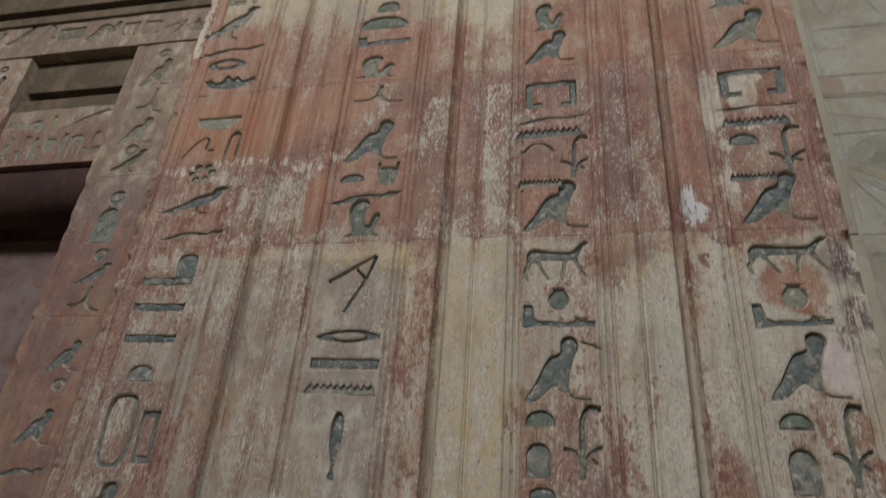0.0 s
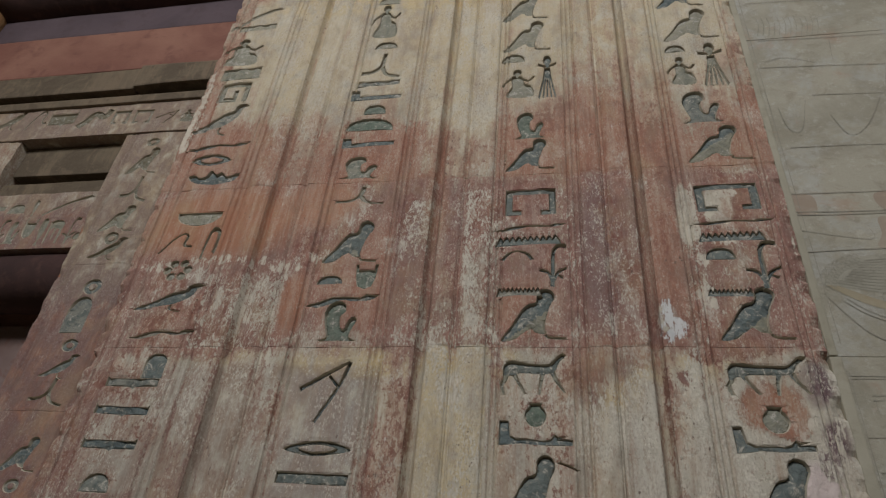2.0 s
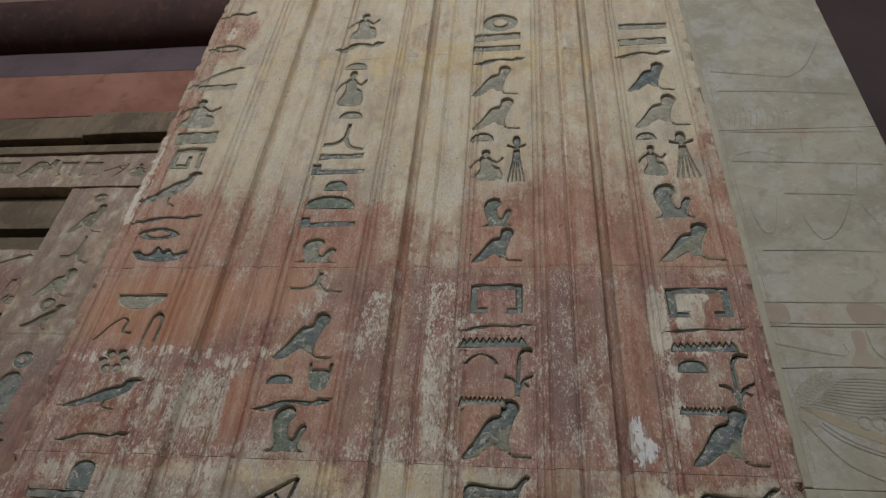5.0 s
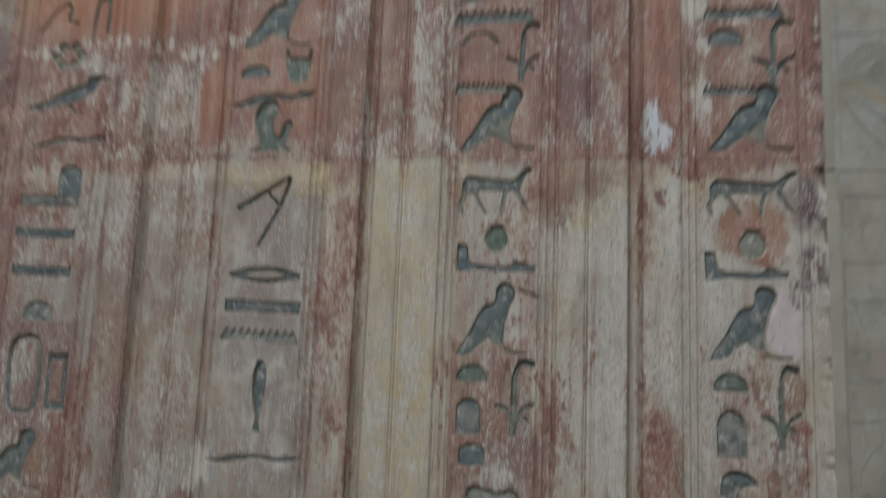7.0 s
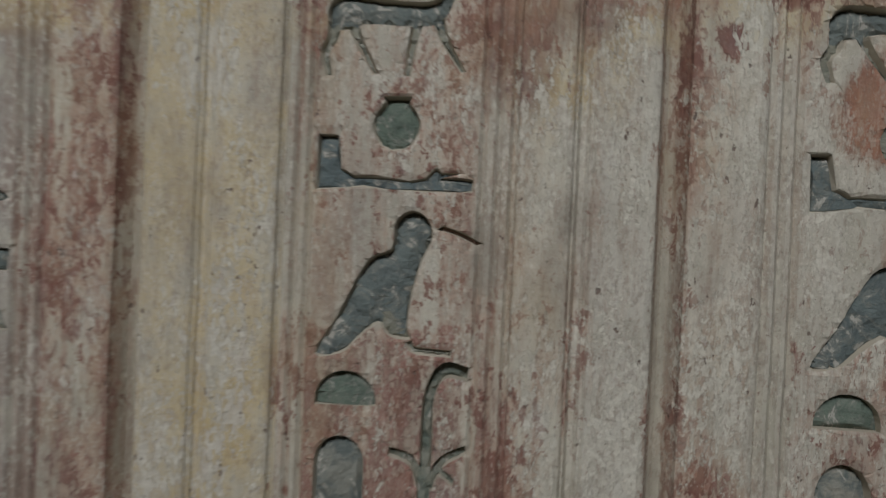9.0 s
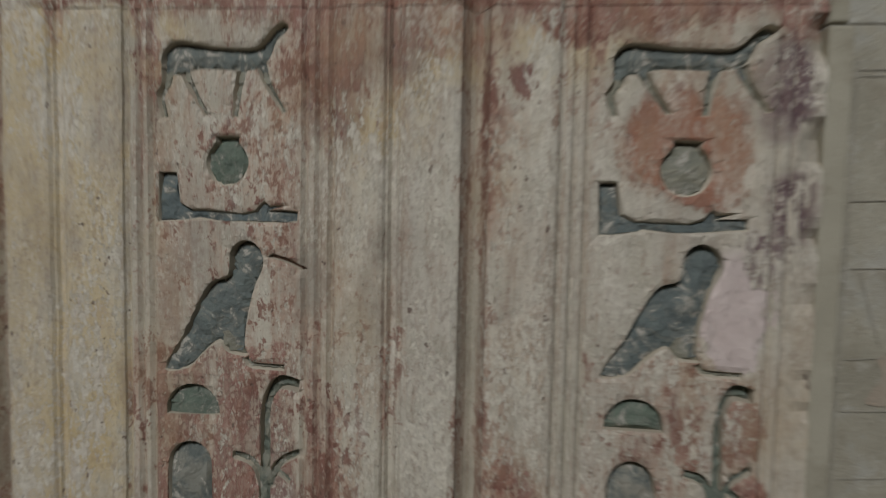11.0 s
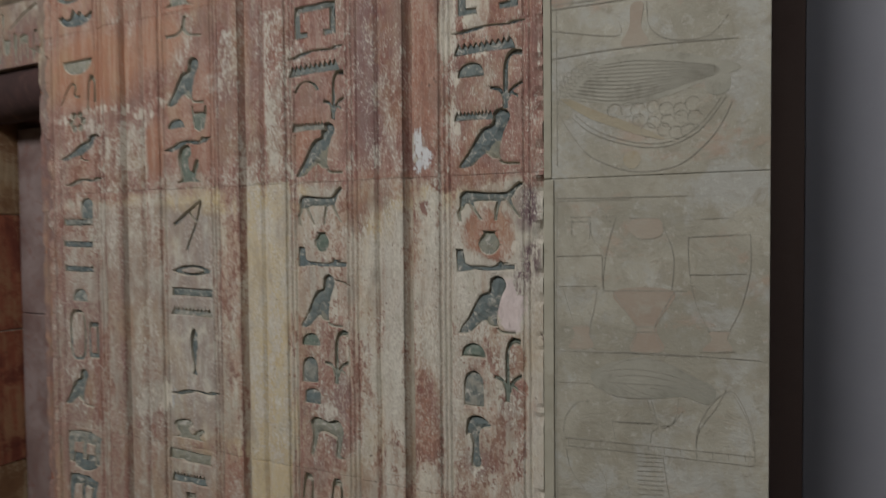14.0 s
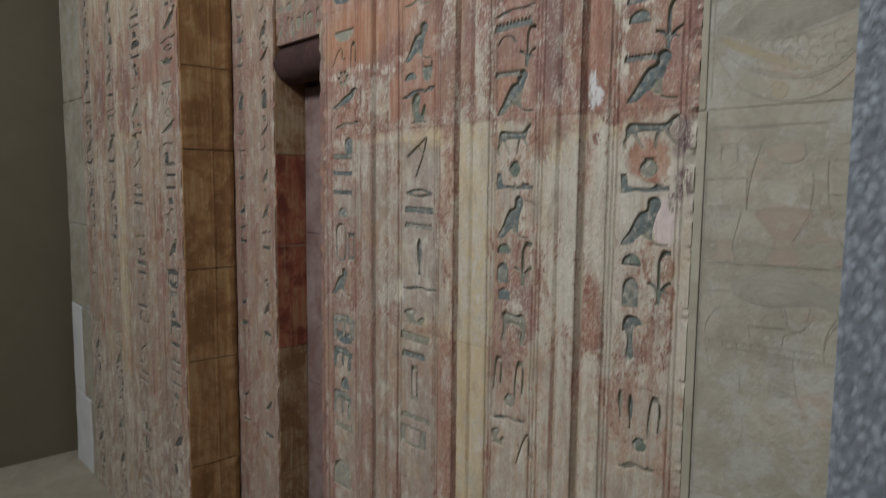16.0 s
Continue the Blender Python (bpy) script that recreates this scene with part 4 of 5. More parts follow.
    patches(x, z, [(0.045, 1.738, 0.05, 0.04, 0.8), (0.064, 1.72, 0.03, 0.03, 0.9), (0.093, 1.515, 0.014, 0.018, 0.95), (0.092, 1.56, 0.013, 0.02, 0.85), (0.055, 1.547, 0.011, 0.026, 0.75), (-0.235, 1.47, 0.032, 0.034, 0.72),
                   (-0.447, 1.50, 0.018, 0.06, 0.6), (0.04, 1.40, 0.03, 0.02, 0.6), (-0.054, 1.777, 0.010, 0.012, 0.9), (-0.075, 1.77, 0.005, 0.012, 0.8)], 0, p)
    patches(x, z, [(0.05, 1.735, 0.05, 0.04, 0.75)], 1, p)
    patches(x, z, [(0.098, 1.765, 0.018, 0.03, 0.0), (0.096, 1.668, 0.016, 0.022, 0.0)], 0, tone)
    patches(x, z, [(0.098, 1.765, 0.018, 0.03, 1.0), (0.094, 1.668, 0.018, 0.022, 1.0), (-0.054, 1.777, 0.008, 0.010, 0.55), (-0.188, 1.765, 0.009, 0.035, 0.5)], 3, p)
    patches(x, z, [(-0.44, 1.793, 0.024, 0.02, 1.0), (-0.345, 1.52, 0.03, 0.08, 1.0), (-0.395, 1.58, 0.02, 0.2, 0.75)], 2, p)
    return p, tone


# ---- carving ----
def winding(pts, loop):
    """Which points lie inside a closed line that may cross itself."""
    out = np.zeros(len(pts), bool)
    lo, hi = loop.min(0), loop.max(0)
    near = np.nonzero(((pts >= lo) & (pts <= hi)).all(1))[0]
    if not len(near):
        return out
    d = loop[None] - pts[near][:, None]
    e = np.roll(d, -1, 1)
    turn = np.arctan2(d[..., 0] * e[..., 1] - d[..., 1] * e[..., 0], (d * e).sum(-1)).sum(1)
    out[near] = np.abs(turn) > 3.0
    return out


def carve(name, parent, x0, x1, z0, z1, profile, breaks, signs, at_y, paint, step=0.010, fine=0.005, deep=0.007, label="", back=0.05, dark_signs=False):
    """One stone block: its face follows the moulding, with signs sunk into it as parts of their own."""
    gap = 0.0003
    xs = sorted({round(b, 4) for b in breaks if x0 < b < x1} | {x0, x1})
    full = [xs[0]]
    for a in xs[1:]:
        k = max(1, math.ceil((a - full[-1]) / step))
        full += [full[-1] + (a - full[-1]) * i / k for i in range(1, k + 1)]
    kz = max(2, math.ceil((z1 - z0) / step))
    zs = [z0 + gap, z0 + gap + 0.004] + [z0 + 0.006 + (z1 - z0 - 0.012) * i / kz for i in range(1, kz)] + [z1 - gap - 0.004, z1 - gap]
    pts = [Vector((x, z)) for z in zs for x in full]
    polys, owner = [], {}
    rnd = random.Random(hash((round(x0 * 100), round(z0 * 100))) % 9999)
    for n, (kind, cx, cz, w, h) in enumerate(signs):
        cz = min(max(cz, z0 + h / 2 + 0.009), z1 - h / 2 - 0.009)
        turn = rnd.uniform(-0.03, 0.03)
        for k, outline in enumerate(glyph(kind)):
            q = [(cx + p[0] * w + turn * p[1] * h, cz + p[1] * h - turn * p[0] * w) for p in outline]
            q = [(min(max(a, x0 + 0.004), x1 - 0.004), min(max(b, z0 + 0.008), z1 - 0.008)) for a, b in q]
            polys.append([len(pts) + i for i in range(len(q))])
            pts += [Vector(a) for a in q]
            owner.setdefault(n, []).append(np.array(q))
        if fine and w * h > 0.0008:
            for i in range(int(w / fine)):
                for j in range(int(h / fine)):
                    pts.append(Vector((cx - w / 2 + (i + 0.5) * fine + rnd.uniform(-1, 1) * 0.001, cz - h / 2 + (j + 0.5) * fine + rnd.uniform(-1, 1) * 0.001)))
    co, _, faces = geometry.delaunay_2d_cdt(pts, [(p[i - 1], p[i]) for p in polys for i in range(len(p))], [], 0, 1e-6, False)[:3]
    co = np.array([tuple(c) for c in co])
    x, z = co[:, 0], co[:, 1]
    rough = np.array([noise.noise((a * 30, 2.0, b * 12)) + 0.5 * noise.noise((a * 90, 5.0, b * 40)) for a, b in co]) * 0.0016
    edge = np.minimum(z - z0, z1 - z)
    chip = np.array([max(0.0, noise.noise((a * 25, 7.0, z0 * 5 + (b > (z0 + z1) / 2) * 3))) for a, b in co])
    y = at_y + profile(x) + rough + np.clip(0.005 - edge, 0, 0.005) * (0.03 + 0.55 * chip)
    side = np.minimum(x - x0, x1 - x)
    nick = np.array([max(0.0, noise.noise((x0 * 7, 11.0, b * 28)) + 0.6 * noise.noise((x0 * 3, 4.0, b * 80))) for b in z])
    y = y + np.clip(0.014 - side, 0, 0.014) * nick * 1.1
    holes = {}
    stone = []
    tri = np.array([tuple(f) for f in faces])
    mid = co[tri].mean(1)
    hit = np.full(len(tri), -1)
    for n, outlines in owner.items():
        within_it = [winding(mid, q) for q in outlines]
        if signs[n][0] in ("eye", "ring", "box", "cartouche"):
            here = within_it[0] & ~within_it[1]
        else:
            here = np.any(within_it, axis=0)
        hit[here & (hit < 0)] = n
    for f, n in zip(tri.tolist(), hit.tolist()):
        if n < 0:
            stone.append(tuple(f))
        else:
            holes.setdefault(n, []).append(tuple(f))
    lip = sorted({i for fs in holes.values() for f in fs for i in f} & {i for f in stone for i in f})
    y[lip] += 0.0012
    used = sorted({i for f in stone for i in f})
    new_i = {i: k for k, i in enumerate(used)}
    verts = [(x[i], y[i], z[i]) for i in used]
    out = [tuple(new_i[i] for i in f) for f in stone]
    # the block's thickness behind its face
    k = len(verts)
    b = at_y + back
    verts += [(x0, b, z0 + gap), (x1, b, z0 + gap), (x1, b, z1 - gap), (x0, b, z1 - gap)]
    count = collections.Counter()
    order = {}
    for f in out:
        for i in range(3):
            e = (f[i], f[(i + 1) % 3])
            count[tuple(sorted(e))] += 1
            order[tuple(sorted(e))] = e
    eps = 1e-4
    sides = {}
    for e, c in count.items():
        if c == 1:
            p, q = verts[e[0]], verts[e[1]]
            if (abs(p[0] - x0) < eps and abs(q[0] - x0) < eps) or (abs(p[0] - x1) < eps and abs(q[0] - x1) < eps) or (
                    abs(p[2] - z0 - gap) < eps and abs(q[2] - z0 - gap) < eps) or (abs(p[2] - z1 + gap) < eps and abs(q[2] - z1 + gap) < eps):
                for v in e:
                    if v not in sides:
                        sides[v] = len(verts)
                        verts.append((verts[v][0], b, verts[v][2]))
                a, d = order[e]
                out.append((d, a, sides[a], sides[d]))
    ob = mesh_object(name, verts, out, PAINTED, parent, label)
    for attribute, col in zip(("paint", "tone"), paint(x, z)):
        colour = ob.data.color_attributes.new(attribute, "FLOAT_COLOR", "POINT")
        data = np.zeros((len(verts), 4), np.float32)
        data[: len(used)] = col[used]
        for v, s in sides.items():
            data[s] = data[v]
        colour.data.foreach_set("color", data.ravel())
    # sunken signs
    for n, fs in holes.items():
        kind = signs[n][0]
        ids = sorted({i for f in fs for i in f})
        cnt, ordr = collections.Counter(), {}
        for f in fs:
            for i in range(3):
                e = (f[i], f[(i + 1) % 3])
                cnt[tuple(sorted(e))] += 1
                ordr[tuple(sorted(e))] = e
        rim = {i for e, c in cnt.items() if c == 1 for i in e}
        rimco = co[sorted(rim)]
        big = min(1.0, 0.45 + signs[n][4] * 9)
        inward = {}
        for e, c in cnt.items():
            if c == 1:
                u, v = ordr[e]
                d = co[v] - co[u]
                for k in (u, v):
                    inward[k] = inward.get(k, 0) + np.array([-d[1], d[0]]) / (np.linalg.norm(d) + 1e-9)
        lean = 0.0014 if min(signs[n][3:]) > 0.025 and kind not in ("slash", "bundle", "arch", "crook", "hook", "sedge", "snake") else 0.0006
        loc, gv, gf = {}, [], []
        for i in ids:
            far = 0.0 if i in rim else float(np.sqrt(((rimco - co[i]) ** 2).sum(1).min()))
            loc[i] = len(gv)
            off = inward[i] / (np.linalg.norm(inward[i]) + 1e-9) * lean if i in rim else (0, 0)
            fall = min(1.15, max(0.3, 0.72 + 0.8 * (z[i] - signs[n][2]) / signs[n][4])) if signs[n][4] > 0.024 else 1.0
            gv.append((x[i] + off[0], y[i] + deep * big * fall * (1 - 0.7 * min(1, far / 0.014)) + (0.0005 * rnd.uniform(-1, 1)), z[i] + off[1]))
        top = {}
        for i in rim:
            top[i] = len(gv)
            gv.append((x[i], y[i], z[i]))
        gf = [tuple(loc[i] for i in f) for f in fs]
        floors = len(gf)
        for e, c in cnt.items():
            if c == 1:
                a, d = ordr[e]
                gf.append((loc[d], loc[a], top[a], top[d]))
        high = signs[n][2] > 2.38
        faded = signs[n][1] > 0.0 and 1.69 < signs[n][2] < 1.8 and kind in ("pot", "loaf", "ring", "disc")
        mat = DARKSIGN if dark_signs else PALE if faded or (high and rnd.random() < 0.55) or signs[n][2] < 1.38 and rnd.random() < 0.5 or kind in ("hook", "crook", "flower", "legs", "figure", "dog") else (
            GREEN if kind in ("loaf", "sedge", "cup", "quail", "pot") and rnd.random() < 0.6 else BLUE)
        mat = RUST if kind == "tick" else PALE if at_y == 0.235 else BARE if kind == "bowl" and signs[n][2] > 2.0 else OLIVE if at_y > 0.2 and signs[n][2] > 2.15 and not dark_signs else BARE if high and not dark_signs and rnd.random() < 0.6 else mat
        cutout = mesh_object("hieroglyph", gv, gf, mat, ob)
        cutout.data.materials.append(RIM)
        cutout.data.materials.append(PALE)
        shade = [0] * floors + [1] * (len(gf) - floors)
        washed = rnd.random() < 0.4 and signs[n][2] > 1.75
        for k, f in enumerate(fs):
            u, v = (co[f[0]] + co[f[1]] + co[f[2]]) / 3
            u, v = (u - signs[n][1]) / signs[n][3], (v - signs[n][2]) / signs[n][4]
            if kind == "owl" and (v < -0.24 + 0.08 * math.sin(u * 30) and u > -0.1 or washed and v < 0.1 + u * 0.9) or kind == "goat" and v < -0.06:
                shade[k] = 2
        cutout.data.polygons.foreach_set("material_index", shade)
    return ob


# ---- the false door: mouldings ----
GROOVES = [(-0.717, 0.009, 0.015), (-0.4145, 0.009, 0.016), (-0.085, 0.009, 0.016), (-0.137, 0.004, 0.004), (-0.367, 0.003, 0.003), (-0.66, 0.003, 0.003), (-0.93, 0.004, 0.004)]
LINES = (-0.908, -0.797, -0.786, -0.774, -0.616, -0.606, -0.488, -0.480, -0.471, -0.318, -0.309, -0.301, -0.196, -0.187, -0.178, -0.030, -0.022, -0.014, 0.101, 0.110)
BANDS = [(-0.772, -0.727), (-0.707, -0.664), (-0.656, -0.618), (-0.469, -0.423), (-0.406, -0.371), (-0.363, -0.320), (-0.176, -0.142), (-0.132, -0.093), (-0.077, -0.032)]


def jamb_profile(x):
    y = np.zeros(len(x))
    for c, w, d in GROOVES:
        y = np.maximum(y, d * np.clip(1.25 - 1.25 * np.abs(x - c) / w, 0, 1))
    for c in LINES:
        y = np.maximum(y, 0.0028 * np.clip(1 - np.abs(x - c) / 0.0028, 0, 1))
    for a, b in BANDS:
        u = np.clip((x - a) / (b - a), 0, 1)
        y -= 0.0032 * np.sqrt(np.clip(9 * u * (1 - u), 0, 1))
    return y


JAMB_BREAKS = [c + s * w for c, w, _ in GROOVES for s in (-1, -0.4, 0.4, 1)] + [c + s * 0.0028 for c in LINES for s in (-1, 0, 1)] + [
    a + (b - a) * u for a, b in BANDS for u in (0, 0.06, 0.14, 0.5, 0.86, 0.94, 1)]
COURSES = [0.0, 0.52, 0.965, 1.342, 1.823, 2.148, 2.714, 3.3]

door = thing("false_door", "painted limestone false door with carved columns of signs", "false door")


def within(signs, x0, x1, z0, z1):
    return [s for s in signs if x0 < s[1] < x1 and z0 <= s[2] < z1]


for za, zb in zip(COURSES, COURSES[1:]):
    near = za > 0.9
    carve("jamb_block", door, -0.95, 0.128, za, zb, jamb_profile, JAMB_BREAKS, within(OUTER, -0.95, 0.13, za, zb), 0.0, door_paint,
          0.007 if near else 0.03, 0.0045 if near else 0, 0.0076, "block with flaking red paint and blue-green signs" if za == 1.823 else "", back=0.218)


# the far jamb is the same work mirrored, a little broader
def far_x(x):
    return -1.98 - (x + 0.95) * 1.25


def near_x(x):
    return (-1.98 - x) / 1.25 - 0.95


def far_paint(x, z):
    p, tone = door_paint(near_x(x), z - 0.1)
    p[:, 0] = 0.33 + 0.45 * (p[:, 0] - 0.3)
    p[:, 1] *= 0.5
    p[:, 3] = np.maximum(p[:, 3], 0.16)
    # pink fillets between greyed columns
    stripe = np.array([noise.noise((v * 14, 3.0, round(w * 1.6) * 0.7)) for v, w in zip(x, z)])
    p[:, 0] += 0.4 * stripe
    p[:, 3] += np.clip(-stripe, 0, 1) * 0.5
    p[:, 2] = np.maximum(p[:, 2], 0.4)
    u = near_x(x)
    column = ((u > -0.9) & (u < -0.8)) | ((u > -0.6) & (u < -0.49)) | ((u > -0.3) & (u < -0.2)) | ((u > -0.014) & (u < 0.1))
    p[:, 0] -= 0.14 * column
    p[:, 3] += 0.22 * column
    tone[:, 1] = np.where(column, 0.95, 0.15)
    # greyish white below a slanting edge, where the foot was filled
    filled = ramp(0.95 - 0.22 * (x + 3.3) - z + 0.08 * stripe, 0.0, 0.1)
    p[:, 0] -= 0.3 * filled
    p[:, 2] *= 1 - 0.8 * filled
    tone[:, 1] = np.maximum(tone[:, 1], 0.6 * filled)
    tone[:, 3] = np.maximum(tone[:, 3], 0.9 * filled)
    tone[:, 3] *= 0.8
    tone[:, 2] += 0.35
    tone[:, 0] *= 0.3
    return p, tone


for za, zb in zip(COURSES, COURSES[1:]):
    picks = [(k, far_x(x), z, w * 1.25, h) for k, x, z, w, h in within(OUTER, -0.95, 0.13, za, zb)]
    if za < 0.9:
        picks = [(k, far_x(x), z - 1.342 + za, w * 1.2, h) for k, x, z, w, h in within(OUTER, -0.95, 0.13, 1.342, 1.342 + zb - za)]
    carve("jamb_block", door, far_x(0.128), -1.98, za, zb, lambda x: 1.6 * jamb_profile(near_x(x)), [far_x(b) for b in JAMB_BREAKS], picks, 0.0, far_paint, 0.03, 0, 0.010, back=0.218, dark_signs=True)


def both(x, brown=0.9):
    tone = np.zeros((len(x), 4))
    tone[:, 1], tone[:, 2] = 0.3, brown
    return tone


# inner jambs, set back, with one column of signs on the near one and two on the far one
def inner_profile(x):
    y = np.zeros(len(x))
    for c in (-1.295, -1.285, -1.145, -1.135, -1.075, -0.985):
        y = np.maximum(y, 0.0035 * np.clip(1 - np.abs(x - c) / 0.004, 0, 1))
    y += 0.012 * ramp(x, -1.068, -1.062) * (1 - ramp(x, -1.03, -1.024))
    return y


def inner_paint(x, z):
    """Brown high up, redder below; recess shade is painted in as dark."""
    p = np.zeros((len(x), 4))
    p[:, 0] = 0.74 - 0.62 * ramp(z, 1.95, 2.2) + 0.2 * (x > -1.13) * (1 - ramp(z, 2.1, 2.35))
    p[:, 1] = 0.85 - 0.35 * (x > -1.13)
    p[:, 2] = 0.6 + 0.3 * ramp(z, 2.2, 2.4)
    p[:, 0] += 0.25 * (x > -1.02)
    p[:, 1] *= np.where(x > -1.02, 0.3, 1.0)
    p[:, 2] = np.maximum(p[:, 2], 0.95 * ramp(z, 2.0, 2.2))
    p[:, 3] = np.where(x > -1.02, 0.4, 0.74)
    return p, both(x, 0.8)


def far_inner_paint(x, z):
    p = np.zeros((len(x), 4))
    p[:, 0] = 0.46 - 0.15 * ramp(z, 2.25, 2.45) + 0.15 * (x < -1.86)
    p[:, 1], p[:, 2], p[:, 3] = 0.2, 0.45, 0.42
    return p, both(x, 0.8)


INNER_BREAKS = [c + s * 0.004 for c in (-1.295, -1.285, -1.145, -1.135, -1.075, -0.985) for s in (-1, 0, 1)] + [-1.068, -1.062, -1.03, -1.024]
INNER_COURSES = [0.0, 0.5, 0.95, 1.36, 1.8, 2.14, 2.55]
low_signs = [("owl", -1.21, 1.58, 0.08, 0.07), ("snake", -1.21, 1.5, 0.08, 0.02), ("bars", -1.21, 1.44, 0.08, 0.03), ("ring", -1.21, 1.3, 0.04, 0.04), ("owl", -1.21, 1.2, 0.08, 0.07),
             ("table", -1.21, 1.08, 0.08, 0.06), ("bird", -1.21, 0.8, 0.08, 0.07), ("bars", -1.21, 0.68, 0.08, 0.03)]
for za, zb in zip(INNER_COURSES, INNER_COURSES[1:]):
    picks = within(INNER + low_signs, -1.32, -0.95, za, zb)
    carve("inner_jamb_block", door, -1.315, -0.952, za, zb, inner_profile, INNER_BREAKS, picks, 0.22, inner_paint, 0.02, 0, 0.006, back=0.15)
    mirror = [(k, c, z + dz, w * 0.8, h * 0.85) for k, x, z, w, h in picks for c, dz in ((-1.71, 0.0), (-1.905, 0.012))]
    carve("inner_jamb_block", door, -1.978, -1.635, za, zb, lambda x: inner_profile(-2.95 - x), [-2.95 - b for b in INNER_BREAKS], mirror, 0.22,
          far_inner_paint, 0.02, 0, 0.008, back=0.15, dark_signs=True)


# the return of the far jamb, ochre and brown, with upright mouldings
def moulded_return(x, y0, y1, z0, z1, seed):
    bm = bmesh.new()
    ys = np.linspace(y0, y1, 27)
    rows = []
    for z in np.linspace(z0 + 0.002, z1 - 0.002, 8):
        row = []
        for y in ys:
            u = (y - y0) / (y1 - y0)
            bump = 0.004 * max(0, math.sin(u * 5 * math.pi)) * (0.55 < u < 0.97) + 0.004 * noise.noise((y * 14, z * 2, seed))
            row.append(bm.verts.new((x + bump + 0.002 * noise.noise((y * 20, z * 9, seed)), y, z)))
        rows.append(row)
    for a, b in zip(rows, rows[1:]):
        for i in range(len(ys) - 1):
            bm.faces.new((a[i], a[i + 1], b[i + 1], b[i]))
    ext = bmesh.ops.extrude_face_region(bm, geom=bm.faces[:])
    for v in ext["geom"]:
        if isinstance(v, bmesh.types.BMVert):
            v.co.x = x - 0.012
    return bm


for n, (za, zb) in enumerate(zip(COURSES[:-1], COURSES[1:])):
    part("return_block", moulded_return(-1.966, 0.004, 0.214, za, zb, n), RECESS, door, "ochre brown moulded side" if n == 3 else "")

# niche between the inner jambs
for n, (za, zb) in enumerate(zip([0.0, 0.55, 1.05, 1.45, 1.8], [0.55, 1.05, 1.45, 1.8, 2.3])):
    part("niche_side", slab(-1.647, -1.633, 0.226, 0.372, za + 0.001, zb - 0.001, 0.003, 2, 0.003, n), NICHETAN if za < 0.9 or za > 1.75 else NICHE, door)
part("niche_side", slab(-1.317, -1.303, 0.226, 0.372, 0.0, 2.3, 0.003), NICHE, door)
part("niche_back", slab(-1.66, -1.29, 0.374, 0.42, 0.0, 2.7, 0), ORANGE, door)
for za, zb in ((0.0, 0.9), (0.9, 1.5), (1.5, 2.06)):
    part("niche_panel", slab(-1.63, -1.319, 0.352, 0.373, za + 0.001, zb - 0.001, 0.003, 2, 0.002, 3), PINKPLASTER, door)


def roll(x0, x1, y, z, r):
    bm = bmesh.new()
    rings = []
    for k in range(13):
        x = x0 + (x1 - x0) * k / 12
        rings.append([bm.verts.new((x, y + r * math.cos(a), z + r * math.sin(a) + 0.003 * noise.noise((x * 9, a, 3)))) for a in np.linspace(0, 2 * math.pi, 28, endpoint=False)])
    for a, b in zip(rings, rings[1:]):
        for i in range(28):
            bm.faces.new((a[i], a[(i + 1) % 28], b[(i + 1) % 28], b[i]))
    bm.faces.new(rings[0][::-1]), bm.faces.new(rings[-1])
    return bm


# maroon drum, its colour lowered for the shade under the tablet
part("drum", roll(-1.632, -1.318, 0.292, 2.135, 0.07), MAROON, door, "dark maroon rolled door drum", True)


# tablet over the drum with small signs, and the ledges over it
def tablet_paint(x, z):
    p = np.zeros((len(x), 4))
    # purple-brown ground, with the weaker light of the recess mixed in as dark
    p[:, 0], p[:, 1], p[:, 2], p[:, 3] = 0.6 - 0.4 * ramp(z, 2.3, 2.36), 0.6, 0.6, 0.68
    return p, both(x)


TABLET = [("owl", -1.60, 2.252, 0.045, 0.075), ("sedge", -1.555, 2.252, 0.035, 0.075), ("quail", -1.515, 2.25, 0.034, 0.07), ("cup", -1.475, 2.262, 0.036, 0.06), ("rod", -1.437, 2.25, 0.02, 0.08),
          ("table", -1.40, 2.25, 0.04, 0.07), ("sedge", -1.358, 2.25, 0.035, 0.075), ("loaf", -1.333, 2.235, 0.02, 0.02), ("stick", -1.40, 2.33, 0.12, 0.055), ("bars", -1.60, 2.328, 0.05, 0.024),
          ("loaf", -1.54, 2.325, 0.05, 0.03), ("rod", -1.49, 2.325, 0.015, 0.05)]
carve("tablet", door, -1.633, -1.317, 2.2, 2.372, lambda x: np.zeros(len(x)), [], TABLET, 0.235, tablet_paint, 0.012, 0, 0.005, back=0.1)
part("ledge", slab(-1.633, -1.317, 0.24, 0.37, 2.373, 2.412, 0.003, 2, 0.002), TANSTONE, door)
# dark fill that paints in the shade of the deep slot
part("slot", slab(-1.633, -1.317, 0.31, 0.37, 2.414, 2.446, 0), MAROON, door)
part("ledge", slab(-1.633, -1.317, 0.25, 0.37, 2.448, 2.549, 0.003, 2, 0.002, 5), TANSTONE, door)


def lintel_paint(x, z):
    p = np.zeros((len(x), 4))
    # dark puts the shade of the set-back lintel into its colour
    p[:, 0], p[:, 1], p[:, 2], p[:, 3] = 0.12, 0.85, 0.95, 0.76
    return p, both(x)


def lintel_signs():
    more = [("owl", -1.78, 2.615, 0.07, 0.08), ("bars", -1.86, 2.615, 0.07, 0.05), ("eye", -1.93, 2.615, 0.07, 0.03)]
    return LINTEL + more


def lintel_profile(x):
    return np.zeros(len(x))


